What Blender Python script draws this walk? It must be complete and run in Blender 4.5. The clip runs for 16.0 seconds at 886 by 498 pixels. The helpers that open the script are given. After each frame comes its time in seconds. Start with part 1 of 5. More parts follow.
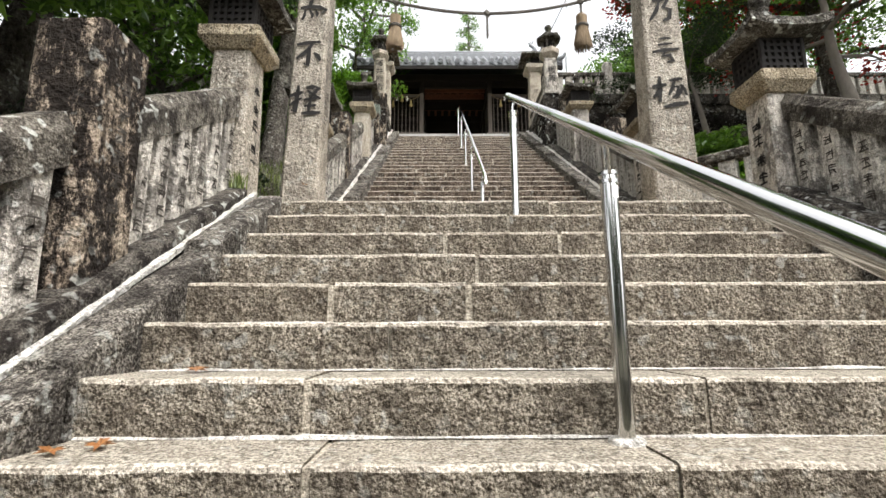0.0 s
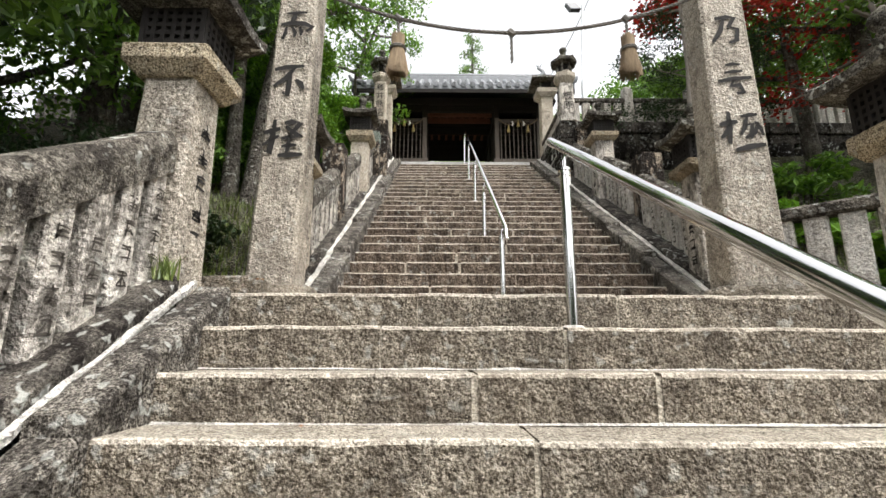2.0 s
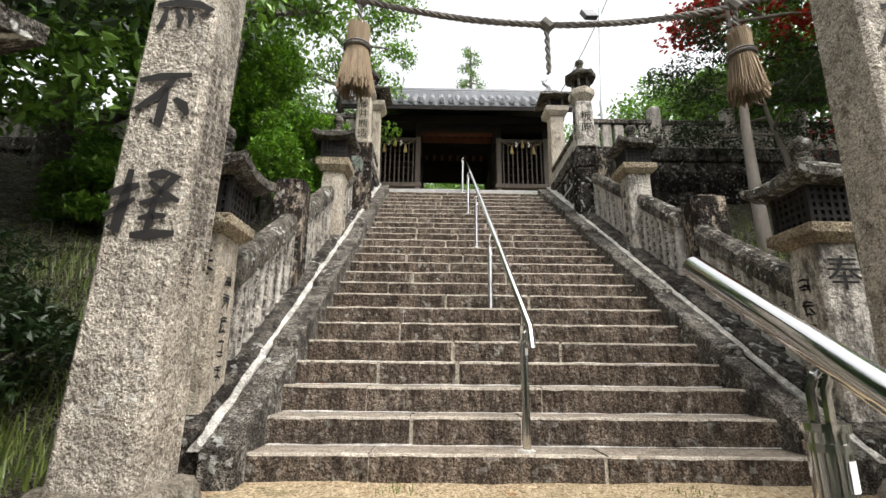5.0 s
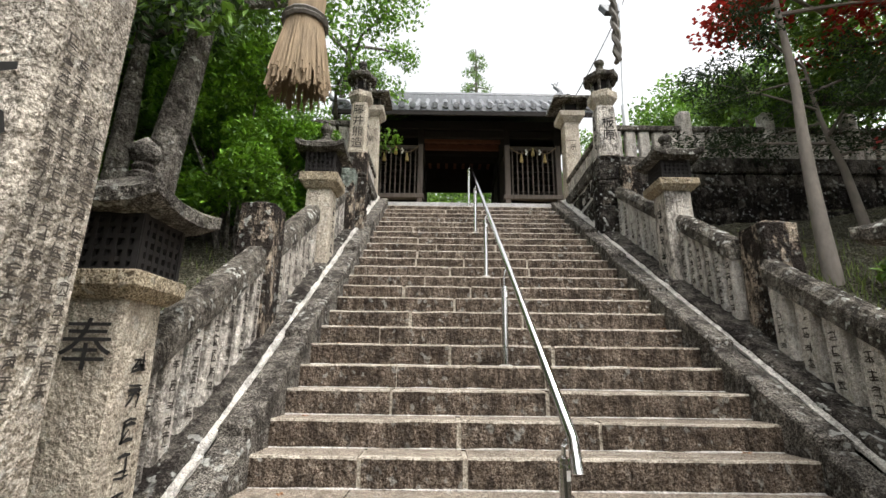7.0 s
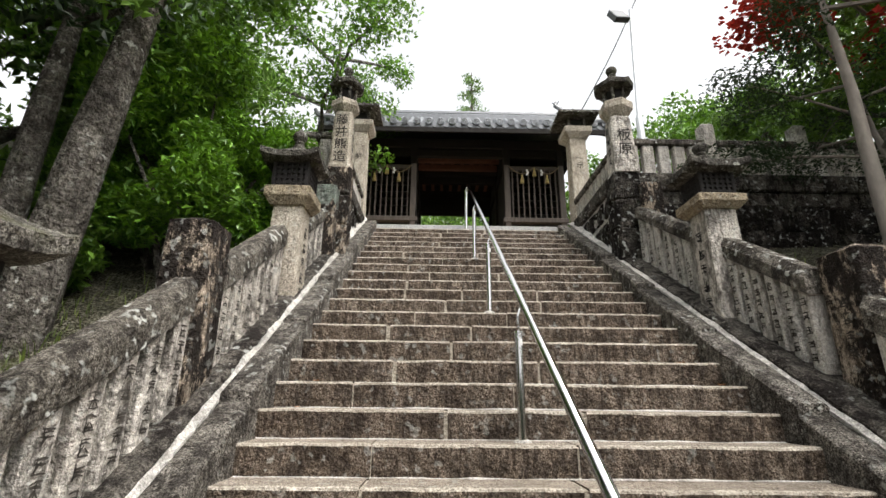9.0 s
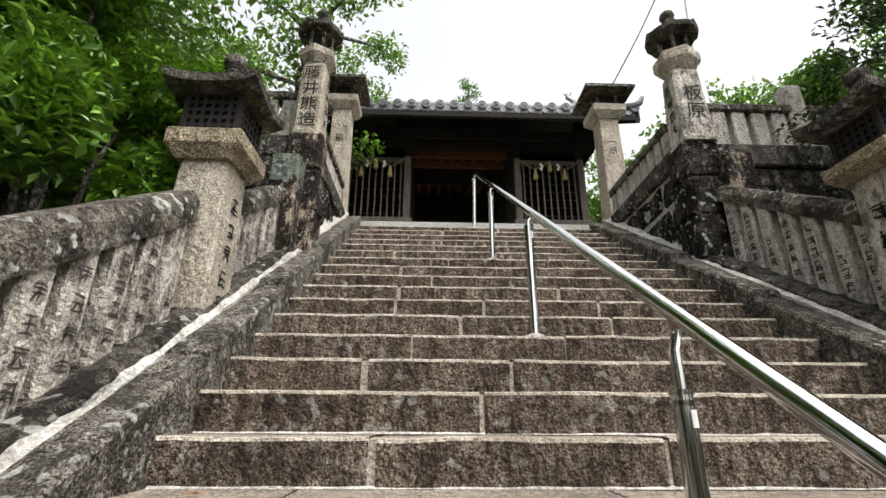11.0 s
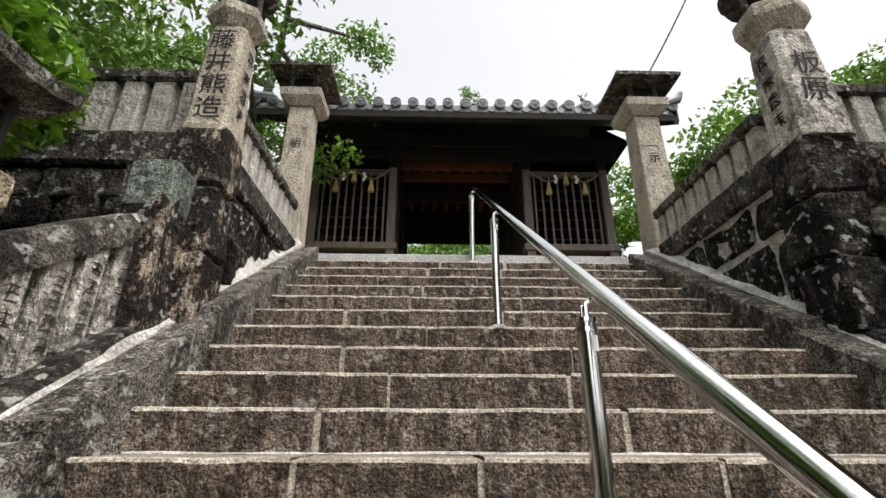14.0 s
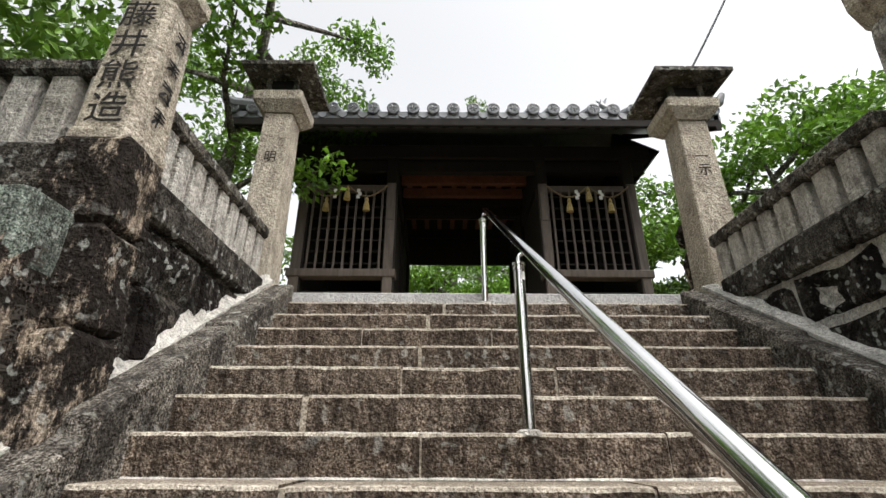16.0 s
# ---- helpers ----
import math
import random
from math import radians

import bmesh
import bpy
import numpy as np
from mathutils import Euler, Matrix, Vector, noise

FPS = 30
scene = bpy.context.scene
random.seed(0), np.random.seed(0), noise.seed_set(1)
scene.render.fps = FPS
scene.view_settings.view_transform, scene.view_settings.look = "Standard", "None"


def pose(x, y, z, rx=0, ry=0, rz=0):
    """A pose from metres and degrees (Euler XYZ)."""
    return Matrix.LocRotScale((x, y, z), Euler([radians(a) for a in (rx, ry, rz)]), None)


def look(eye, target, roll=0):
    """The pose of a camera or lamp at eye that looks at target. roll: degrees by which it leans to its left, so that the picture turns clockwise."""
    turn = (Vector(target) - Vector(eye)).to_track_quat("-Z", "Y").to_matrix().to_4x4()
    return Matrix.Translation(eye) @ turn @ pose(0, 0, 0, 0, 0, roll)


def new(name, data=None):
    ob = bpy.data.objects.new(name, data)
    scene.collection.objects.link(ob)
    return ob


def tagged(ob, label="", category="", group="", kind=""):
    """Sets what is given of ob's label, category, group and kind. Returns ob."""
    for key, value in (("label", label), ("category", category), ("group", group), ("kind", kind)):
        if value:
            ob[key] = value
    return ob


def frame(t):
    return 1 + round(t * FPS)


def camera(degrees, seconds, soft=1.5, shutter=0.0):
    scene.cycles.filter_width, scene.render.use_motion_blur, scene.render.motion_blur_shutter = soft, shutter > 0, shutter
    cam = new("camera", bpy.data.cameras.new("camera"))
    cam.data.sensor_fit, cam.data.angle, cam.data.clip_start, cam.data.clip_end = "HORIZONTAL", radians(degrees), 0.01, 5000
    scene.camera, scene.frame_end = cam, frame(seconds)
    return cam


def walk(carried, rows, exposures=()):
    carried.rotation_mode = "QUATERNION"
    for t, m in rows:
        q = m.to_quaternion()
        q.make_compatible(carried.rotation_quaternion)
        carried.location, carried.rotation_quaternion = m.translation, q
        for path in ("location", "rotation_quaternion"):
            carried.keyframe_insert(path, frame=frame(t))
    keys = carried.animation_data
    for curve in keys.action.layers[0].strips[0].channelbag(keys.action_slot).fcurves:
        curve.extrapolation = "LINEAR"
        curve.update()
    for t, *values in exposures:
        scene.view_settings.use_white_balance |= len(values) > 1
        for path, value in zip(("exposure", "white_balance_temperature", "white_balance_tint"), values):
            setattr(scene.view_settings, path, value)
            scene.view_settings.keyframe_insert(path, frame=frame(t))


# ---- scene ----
cam = camera(87.0, 16.0)
# seconds and stops
EXPOSURE = [(0, 0.64), (4, 0.6), (8, 0.5), (11, 0.38), (13, 0.28), (16, 0.27)]
# seconds, eye, target, roll
PATH = [
    (0, (-0.052, 0.195, 1.307), (-0.041, 2.162, 1.669), -0.2),
    (0.5, (-0.067, 0.455, 1.491), (-0.053, 2.42, 1.864), -0.1),
    (1, (-0.013, 0.684, 1.63), (-0.022, 2.644, 2.027), -0.0),
    (1.5, (-0.061, 0.862, 1.758), (-0.064, 2.818, 2.177), 0.1),
    (2, (-0.147, 1.079, 1.946), (-0.137, 3.031, 2.384), 0.2),
    (2.5, (-0.109, 1.338, 2.081), (-0.086, 3.285, 2.538), 0.2),
    (3, (-0.124, 1.578, 2.213), (-0.104, 3.524, 2.676), 0.4),
    (3.5, (-0.092, 1.826, 2.364), (-0.076, 3.77, 2.834), 0.4),
    (4, (-0.111, 2.049, 2.51), (-0.083, 3.992, 2.985), 0.6),
    (4.2, (-0.146, 2.136, 2.58), (-0.108, 4.075, 3.066), 0.4),
    (6.3, (-0.019, 3.048, 3.209), (-0.016, 4.986, 3.704), 0.9),
    (6.5, (-0.043, 3.121, 3.221), (-0.036, 5.057, 3.724), 0.8),
    (7, (-0.086, 3.295, 3.393), (-0.08, 5.23, 3.901), 0.7),
    (7.5, (-0.034, 3.495, 3.486), (-0.02, 5.427, 4.003), 0.8),
    (8, (0.013, 3.622, 3.551), (0.026, 5.551, 4.08), 0.6),
    (8.5, (-0.058, 3.884, 3.648), (-0.034, 5.811, 4.185), 0.8),
    (8.7, (-0.068, 3.992, 3.659), (-0.045, 5.91, 4.225), 0.7),
    (10.8, (-0.167, 5.828, 3.941), (-0.12, 7.703, 4.636), 0.0),
    (11, (-0.18, 5.936, 4.003), (-0.124, 7.812, 4.693), 0.3),
    (11.5, (-0.145, 6.213, 4.138), (-0.08, 8.082, 4.848), 0.1),
    (12, (-0.095, 6.488, 4.311), (-0.026, 8.352, 5.034), 0.2),
    (12.5, (-0.077, 6.708, 4.477), (-0.014, 8.571, 5.203), 0.2),
    (13, (0.001, 6.944, 4.608), (0.059, 8.803, 5.343), 0.1),
    (13.5, (-0.011, 7.192, 4.727), (0.035, 9.051, 5.464), -0.0),
    (14, (0.039, 7.422, 4.867), (0.077, 9.278, 5.609), 0.2),
    (14.5, (0.026, 7.618, 5.008), (0.058, 9.475, 5.75), 0.3),
    (15, (0.047, 7.816, 5.098), (0.07, 9.667, 5.855), 0.3),
    (15.5, (0.097, 8.034, 5.253), (0.111, 9.878, 6.028), 0.4),
    (16, (0.077, 8.221, 5.421), (0.084, 10.06, 6.207), 0.2),
]
walk(cam, [(t, look(eye, target, roll)) for t, eye, target, roll in PATH], exposures=EXPOSURE)

# ---- world and light: a bright overcast day ----
world = bpy.data.worlds.new("world")
scene.world = world
world.use_nodes = True
wn, wl = world.node_tree.nodes, world.node_tree.links
sky = wn.new("ShaderNodeTexSky")
sky.sky_type, sky.sun_disc = "NISHITA", False
sky.sun_elevation, sky.sun_rotation = radians(60), radians(140)
sky.air_density, sky.dust_density, sky.ozone_density = 1.0, 4.0, 0.5
soften = wn.new("ShaderNodeHueSaturation")
soften.inputs["Saturation"].default_value, soften.inputs["Value"].default_value = 0.1, 2.05
wl.new(sky.outputs[0], soften.inputs["Color"])
wl.new(soften.outputs[0], wn["Background"].inputs["Color"])
wn["Background"].inputs["Strength"].default_value = 0.15
sun = new("sun", bpy.data.lights.new("sun", "SUN"))
sun.data.energy, sun.data.angle, sun.data.color = 1.6, radians(30), (1.0, 0.94, 0.86)
sun.matrix_world = look((4.8, -5.7, 13), (0, 0, 0))


# ---- materials ----
def tree_of(name):
    m = bpy.data.materials.new(name)
    m.use_nodes = True
    return m, m.node_tree.nodes, m.node_tree.links, m.node_tree.nodes["Principled BSDF"]


def noise_node(n, l, scale, detail=4, rough=0.6, stretch=(1, 1, 1), coords="Object"):
    tc, mp, t = n.new("ShaderNodeTexCoord"), n.new("ShaderNodeMapping"), n.new("ShaderNodeTexNoise")
    mp.inputs["Scale"].default_value = stretch
    t.inputs["Scale"].default_value, t.inputs["Detail"].default_value, t.inputs["Roughness"].default_value = scale, detail, rough
    if coords == "World":
        g = n.new("ShaderNodeNewGeometry")
        l.new(g.outputs["Position"], mp.inputs["Vector"])
    else:
        l.new(tc.outputs[coords], mp.inputs["Vector"])
    l.new(mp.outputs[0], t.inputs["Vector"])
    return t.outputs["Fac"]


def ramp(n, l, fac, low, high):
    r = n.new("ShaderNodeMapRange")
    r.inputs["From Min"].default_value, r.inputs["From Max"].default_value = low, high
    l.new(fac, r.inputs["Value"])
    return r.outputs[0]


def mix(n, l, fac, a, b, kind="MIX"):
    m = n.new("ShaderNodeMix")
    m.data_type, m.blend_type = "RGBA", kind
    for socket, v in ((m.inputs[0], fac), (m.inputs[6], a), (m.inputs[7], b)):
        if isinstance(v, (int, float)):
            socket.default_value = v
        elif isinstance(v, tuple):
            socket.default_value = (*v, 1)
        else:
            l.new(v, socket)
    return m.outputs[2]


def multiply(n, l, a, b):
    m = n.new("ShaderNodeMath")
    m.operation = "MULTIPLY"
    for socket, v in ((m.inputs[0], a), (m.inputs[1], b)):
        if isinstance(v, (int, float)):
            socket.default_value = v
        else:
            l.new(v, socket)
    return m.outputs[0]


def bump(n, l, b, height, strength, distance):
    k = n.new("ShaderNodeBump")
    k.inputs["Strength"].default_value, k.inputs["Distance"].default_value = strength, distance
    l.new(height, k.inputs["Height"])
    l.new(k.outputs[0], b.inputs["Normal"])


def stone(name, light, mid, grime, grime_at=0.55, lichen=0.0, lichen_colour=(0.55, 0.56, 0.52), streak=0.0,
          moss=0.0, relief=0.004, tint=0.12, grain=55, rough=0.9, speckle=1.0, crust=0.0, crust_at=0.49):
    """Weathered granite: speckle, broad tone, painted pit shade, dark grime, run-off streaks, pale lichen and moss."""
    m, n, l, b = tree_of(name)
    speck = noise_node(n, l, grain * 2.0, 3, 0.7, coords="World")
    coarse = noise_node(n, l, grain * 0.75, 4, 0.75, coords="World")
    broad = noise_node(n, l, 3.6, 6, 0.7, coords="World")
    c = mix(n, l, ramp(n, l, broad, 0.32, 0.68), mid, light)
    c = mix(n, l, ramp(n, l, coarse, 0.42, 0.55), mix(n, l, 0.42 * speckle, c, grime), c)
    c = mix(n, l, ramp(n, l, speck, 0.43, 0.57), mix(n, l, 0.62 * speckle, c, (0.02, 0.017, 0.014)), mix(n, l, 0.3 * speckle, c, (0.85, 0.79, 0.68)))
    # Shade of small pits and chisel marks is put into the colour.
    pit_shading = noise_node(n, l, grain, 6, 0.75, coords="World")
    c = mix(n, l, multiply(n, l, ramp(n, l, pit_shading, 0.46, 0.36), min(0.8, 0.85 * speckle)), c, (0.015, 0.012, 0.01))
    c = mix(n, l, multiply(n, l, ramp(n, l, pit_shading, 0.60, 0.66), 0.28 * speckle), c, (0.82, 0.79, 0.73))
    chisel = noise_node(n, l, grain * 0.7, 4, 0.6, coords="World")
    c = mix(n, l, multiply(n, l, ramp(n, l, chisel, 0.40, 0.355), 0.8 * speckle), c, (0.02, 0.016, 0.012))
    info = n.new("ShaderNodeObjectInfo")
    c = mix(n, l, multiply(n, l, info.outputs["Random"], tint * 2), c, (mid[0] * 0.55, mid[1] * 0.5, mid[2] * 0.45))
    patch = noise_node(n, l, 7.0, 8, 0.75, coords="World")
    c = mix(n, l, multiply(n, l, ramp(n, l, patch, grime_at - 0.1, grime_at + 0.16), 0.85), c, grime)
    if streak:
        run = noise_node(n, l, 26, 6, 0.7, (1, 1, 0.2), "World")
        c = mix(n, l, multiply(n, l, ramp(n, l, run, 0.47, 0.62), streak), c, (grime[0] * 0.55, grime[1] * 0.5, grime[2] * 0.5))
    if crust:
        ragged = noise_node(n, l, 5.5, 12, 0.82, (1, 1, 0.55), "World")
        c = mix(n, l, multiply(n, l, ramp(n, l, ragged, crust_at, crust_at + 0.05), crust), c, (0.012, 0.009, 0.008))
    if moss:
        green = noise_node(n, l, 3.3, 6, 0.7, coords="World")
        c = mix(n, l, multiply(n, l, ramp(n, l, green, 0.56, 0.68), moss), c, (0.10, 0.105, 0.045))
    if lichen:
        spots = noise_node(n, l, 19, 2, 0.4, coords="World")
        where = noise_node(n, l, 2.1, 3, 0.5, coords="World")
        c = mix(n, l, multiply(n, l, multiply(n, l, ramp(n, l, spots, 0.6, 0.66), ramp(n, l, where, 0.42, 0.6)), lichen), c, lichen_colour)
    l.new(c, b.inputs["Base Color"])
    b.inputs["Roughness"].default_value = rough
    b.inputs["Specular IOR Level"].default_value = 0.12
    lumps = noise_node(n, l, 17, 4, 0.6, coords="World")
    both = n.new("ShaderNodeMath")
    both.operation = "ADD"
    l.new(chisel, both.inputs[0])
    l.new(lumps, both.inputs[1])
    bump(n, l, b, both.outputs[0], 1.0, relief * 5)
    return m


def plain(name, colour, rough=0.6, metal=0.0, vary=0.25, scale=30, relief=0.0, stretch=(1, 1, 1), dark=None):
    m, n, l, b = tree_of(name)
    f = noise_node(n, l, scale, 5, 0.65, stretch)
    g = noise_node(n, l, scale * 0.13, 4, 0.6, stretch)
    lo = dark or tuple(v * (1 - vary) for v in colour)
    c = mix(n, l, ramp(n, l, f, 0.3, 0.7), lo, colour)
    c = mix(n, l, multiply(n, l, ramp(n, l, g, 0.4, 0.65), vary), c, tuple(v * 0.5 for v in colour))
    l.new(c, b.inputs["Base Color"])
    b.inputs["Roughness"].default_value, b.inputs["Metallic"].default_value = rough, metal
    if relief:
        bump(n, l, b, f, 0.7, relief)
    return m


def leafy(name, colour, other, shine=0.45):
    m, n, l, b = tree_of(name)
    g = n.new("ShaderNodeNewGeometry")
    c = mix(n, l, g.outputs["Random Per Island"], colour, other)
    broad = noise_node(n, l, 1.3, 3, 0.6, coords="World")
    c = mix(n, l, multiply(n, l, ramp(n, l, broad, 0.4, 0.7), 0.5), c, tuple(v * 0.55 for v in colour))
    l.new(c, b.inputs["Base Color"])
    b.inputs["Roughness"].default_value = shine
    t, s = n.new("ShaderNodeBsdfTranslucent"), n.new("ShaderNodeMixShader")
    l.new(mix(n, l, 0.6, c, tuple(min(1, v * 2.4) for v in other)), t.inputs["Color"])
    s.inputs[0].default_value = 0.09
    l.new(b.outputs[0], s.inputs[1])
    l.new(t.outputs[0], s.inputs[2])
    l.new(s.outputs[0], n["Material Output"].inputs["Surface"])
    return m


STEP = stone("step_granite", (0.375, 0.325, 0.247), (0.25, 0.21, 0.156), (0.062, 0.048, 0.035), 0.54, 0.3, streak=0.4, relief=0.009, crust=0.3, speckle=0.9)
# The two tread stones are paler than the riser stone of their flight.
TREAD = stone("pale_tread_granite", (0.44, 0.395, 0.322), (0.33, 0.292, 0.232), (0.11, 0.09, 0.067), 0.6, 0.25, relief=0.005, speckle=0.8, crust=0.12)
TREAD_UP = stone("pale_upper_tread_granite", (0.42, 0.35, 0.28), (0.325, 0.265, 0.207), (0.09, 0.069, 0.05), 0.6, 0.25, relief=0.005, crust=0.2, speckle=0.8)
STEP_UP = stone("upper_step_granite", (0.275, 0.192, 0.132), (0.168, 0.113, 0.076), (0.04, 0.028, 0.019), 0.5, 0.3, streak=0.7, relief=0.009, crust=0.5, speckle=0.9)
KERB = stone("kerb_granite", (0.30, 0.278, 0.245), (0.165, 0.15, 0.132), (0.036, 0.031, 0.027), 0.52, 0.55, streak=0.4, relief=0.009, crust=0.65, speckle=1.2)
FENCE = stone("fence_granite", (0.90, 0.85, 0.77), (0.72, 0.67, 0.60), (0.05, 0.04, 0.033), 0.59, 0.4, streak=0.5, relief=0.007, tint=0.14, crust=0.62, speckle=0.4)
FENCE_PALE = stone("pale_upper_fence_granite", (0.88, 0.85, 0.79), (0.72, 0.69, 0.63), (0.10, 0.085, 0.07), 0.62, 0.4, streak=0.4, relief=0.006, tint=0.2, crust=0.22, speckle=0.45)
RAIL_STONE = stone("coping_granite", (0.31, 0.285, 0.24), (0.155, 0.138, 0.115), (0.022, 0.018, 0.015), 0.5, 0.9, streak=0.4, relief=0.007, crust=0.75, speckle=0.7)
DARK_POST = stone("stained_post_granite", (0.74, 0.62, 0.48), (0.48, 0.38, 0.29), (0.03, 0.02, 0.014), 0.56, 0.5, streak=0.8, relief=0.009, crust=0.96, speckle=0.5, crust_at=0.44)
BASE = stone("fence_base_granite", (0.19, 0.17, 0.145), (0.08, 0.07, 0.06), (0.012, 0.010, 0.009), 0.47, 0.6, streak=0.4, relief=0.008, crust=0.9, speckle=0.6)
PILLAR = stone("pillar_granite", (0.74, 0.68, 0.58), (0.57, 0.51, 0.43), (0.11, 0.09, 0.07), 0.62, 0.3, streak=0.12, relief=0.007, crust=0.35, speckle=0.75)
PALE = stone("pale_lantern_granite", (0.76, 0.69, 0.57), (0.60, 0.53, 0.43), (0.13, 0.10, 0.075), 0.62, 0.2, streak=0.3, relief=0.005, crust=0.2, speckle=0.65)
BUFF = stone("buff_cap_granite", (0.62, 0.51, 0.33), (0.46, 0.37, 0.235), (0.11, 0.083, 0.055), 0.58, 0.3, relief=0.005, crust=0.28)
ROOFSTONE = stone("lantern_roof_granite", (0.27, 0.26, 0.23), (0.13, 0.122, 0.105), (0.024, 0.021, 0.019), 0.47, 0.8, moss=0.5, relief=0.006, crust=0.65)
WALLSTONE = stone("black_retaining_stone", (0.25, 0.215, 0.18), (0.08, 0.068, 0.058), (0.010, 0.010, 0.009), 0.44, 0.8, streak=0.6, moss=0.15, relief=0.014, crust=0.97, speckle=0.5, crust_at=0.45)
MORTAR = stone("mortar", (0.88, 0.86, 0.82), (0.72, 0.70, 0.65), (0.22, 0.195, 0.165), 0.6, 0.0, relief=0.007, speckle=0.45, crust=0.35)
JOINT = stone("joint_mortar", (0.66, 0.60, 0.49), (0.50, 0.44, 0.35), (0.2, 0.16, 0.12), 0.62, 0.0, relief=0.004, speckle=0.6, crust=0.2)
CONCRETE = stone("sill_concrete", (0.55, 0.56, 0.57), (0.46, 0.47, 0.48), (0.2, 0.2, 0.19), 0.66, 0.0, relief=0.002, crust=0.10, speckle=0.6)
PLINTH = stone("edging_granite", (0.50, 0.44, 0.355), (0.28, 0.24, 0.19), (0.06, 0.05, 0.04), 0.55, 0.5, moss=0.3, relief=0.012, crust=0.4, speckle=0.6)
TEAL = stone("teal_stained_granite", (0.26, 0.37, 0.33), (0.16, 0.24, 0.21), (0.03, 0.03, 0.027), 0.6, 0.4, streak=0.6, crust=0.5)
DIRT = stone("sandy_dirt", (0.68, 0.52, 0.31), (0.54, 0.40, 0.225), (0.22, 0.17, 0.09), 0.6, 0.0, moss=0.5, relief=0.01, grain=38, speckle=0.85)
SOIL = stone("mossy_soil", (0.12, 0.12, 0.04), (0.06, 0.06, 0.022), (0.02, 0.02, 0.01), 0.5, 0.0, moss=0.9, relief=0.03, grain=25)
WORN_INK = plain("worn_engraving", (0.075, 0.062, 0.05), 0.9, vary=0.5, scale=60)
INK = plain("engraved_ink", (0.012, 0.010, 0.009), 0.9, vary=0.2)
STEEL = plain("polished_steel", (0.66, 0.66, 0.65), 0.09, 1.0, vary=0.05, scale=60)
# Dark timber made near-black: shade under the gate roof is put into it.
WOOD = plain("weathered_shaded_wood", (0.016, 0.012, 0.010), 0.95, vary=0.5, scale=18, relief=0.003, stretch=(1, 1, 0.12))
WOOD_GREY = plain("greyed_lattice_wood", (0.14, 0.115, 0.098), 0.85, vary=0.5, scale=22, relief=0.003, stretch=(1, 1, 0.15))
WOOD_RED = plain("reddish_rafter_wood", (0.2, 0.085, 0.05), 0.75, vary=0.4, scale=20, relief=0.002)
GRILLE = plain("dark_lantern_grille", (0.014, 0.011, 0.010), 0.9, vary=0.4, scale=40, relief=0.002)
TILE = plain("grey_roof_tile", (0.19, 0.20, 0.215), 0.38, vary=0.4, scale=14, relief=0.002)
STRAW = plain("rice_straw", (0.31, 0.225, 0.135), 0.85, vary=0.55, scale=60, relief=0.003, stretch=(1, 1, 0.1))
ROPE = plain("grey_rope", (0.19, 0.175, 0.155), 0.9, vary=0.5, scale=50, relief=0.004)
GOLD = plain("yellow_tassel_straw", (0.55, 0.42, 0.17), 0.8, vary=0.4, scale=60)
PAPER = plain("white_paper", (0.82, 0.82, 0.80), 0.8, vary=0.05)
LAMP = plain("grey_lamp_metal", (0.12, 0.125, 0.13), 0.5, 0.5)
POLE = plain("galvanised_pole", (0.62, 0.64, 0.66), 0.45, 0.4, vary=0.1)
BARK = stone("grey_bark", (0.36, 0.335, 0.29), (0.18, 0.16, 0.135), (0.035, 0.028, 0.022), 0.5, 0.8, (0.5, 0.5, 0.45), streak=0.5, moss=0.35, relief=0.016, grain=34, crust=0.45, speckle=0.35)
BARK_TAN = plain("smooth_tan_bark", (0.27, 0.235, 0.20), 0.9, vary=0.4, scale=14, relief=0.008, stretch=(1, 1, 0.4))
LEAF = leafy("fresh_maple_leaf", (0.018, 0.065, 0.004), (0.22, 0.44, 0.03))
LEAF_MID = leafy("mid_green_leaf", (0.022, 0.066, 0.006), (0.2, 0.37, 0.04))
LEAF_DARK = leafy("dark_evergreen_leaf", (0.012, 0.028, 0.008), (0.035, 0.07, 0.018))
LEAF_RED = leafy("red_maple_leaf", (0.26, 0.016, 0.012), (0.58, 0.04, 0.022))
LEAF_DRY = leafy("dry_brown_leaf", (0.22, 0.09, 0.03), (0.35, 0.17, 0.06))
GRASS = leafy("grass_blade", (0.05, 0.085, 0.014), (0.20, 0.25, 0.05))
PETAL = plain("pink_petal", (0.65, 0.06, 0.16), 0.6)


# ---- mesh helpers ----
def part(name, bm, material, parent=None, label="", smooth=False):
    me = bpy.data.meshes.new(name)
    bmesh.ops.recalc_face_normals(bm, faces=bm.faces)
    if smooth:
        for e in bm.edges:
            e.smooth = len(e.link_faces) == 2 and e.calc_face_angle(0) < 0.75
    bm.to_mesh(me)
    bm.free()
    if smooth:
        me.polygons.foreach_set("use_smooth", [True] * len(me.polygons))
    me.materials.append(material)
    ob = new(name, me)
    ob.parent = parent
    if label:
        ob["label"] = label
    return ob


def thing(name, at, label, category, group="", kind=""):
    return tagged(place(new(name), pose(*at)), label, category, group, kind)


def place(ob, m):
    ob.matrix_basis = m
    return ob


def worn(bm, amount, seed=0.0, scale=6.0):
    """Push every vertex about a little, so that cut stone is not ruler-straight."""
    for v in bm.verts:
        v.co += noise.noise_vector(v.co * scale + Vector((seed, seed * 0.7, seed * 1.3))) * amount
    return bm


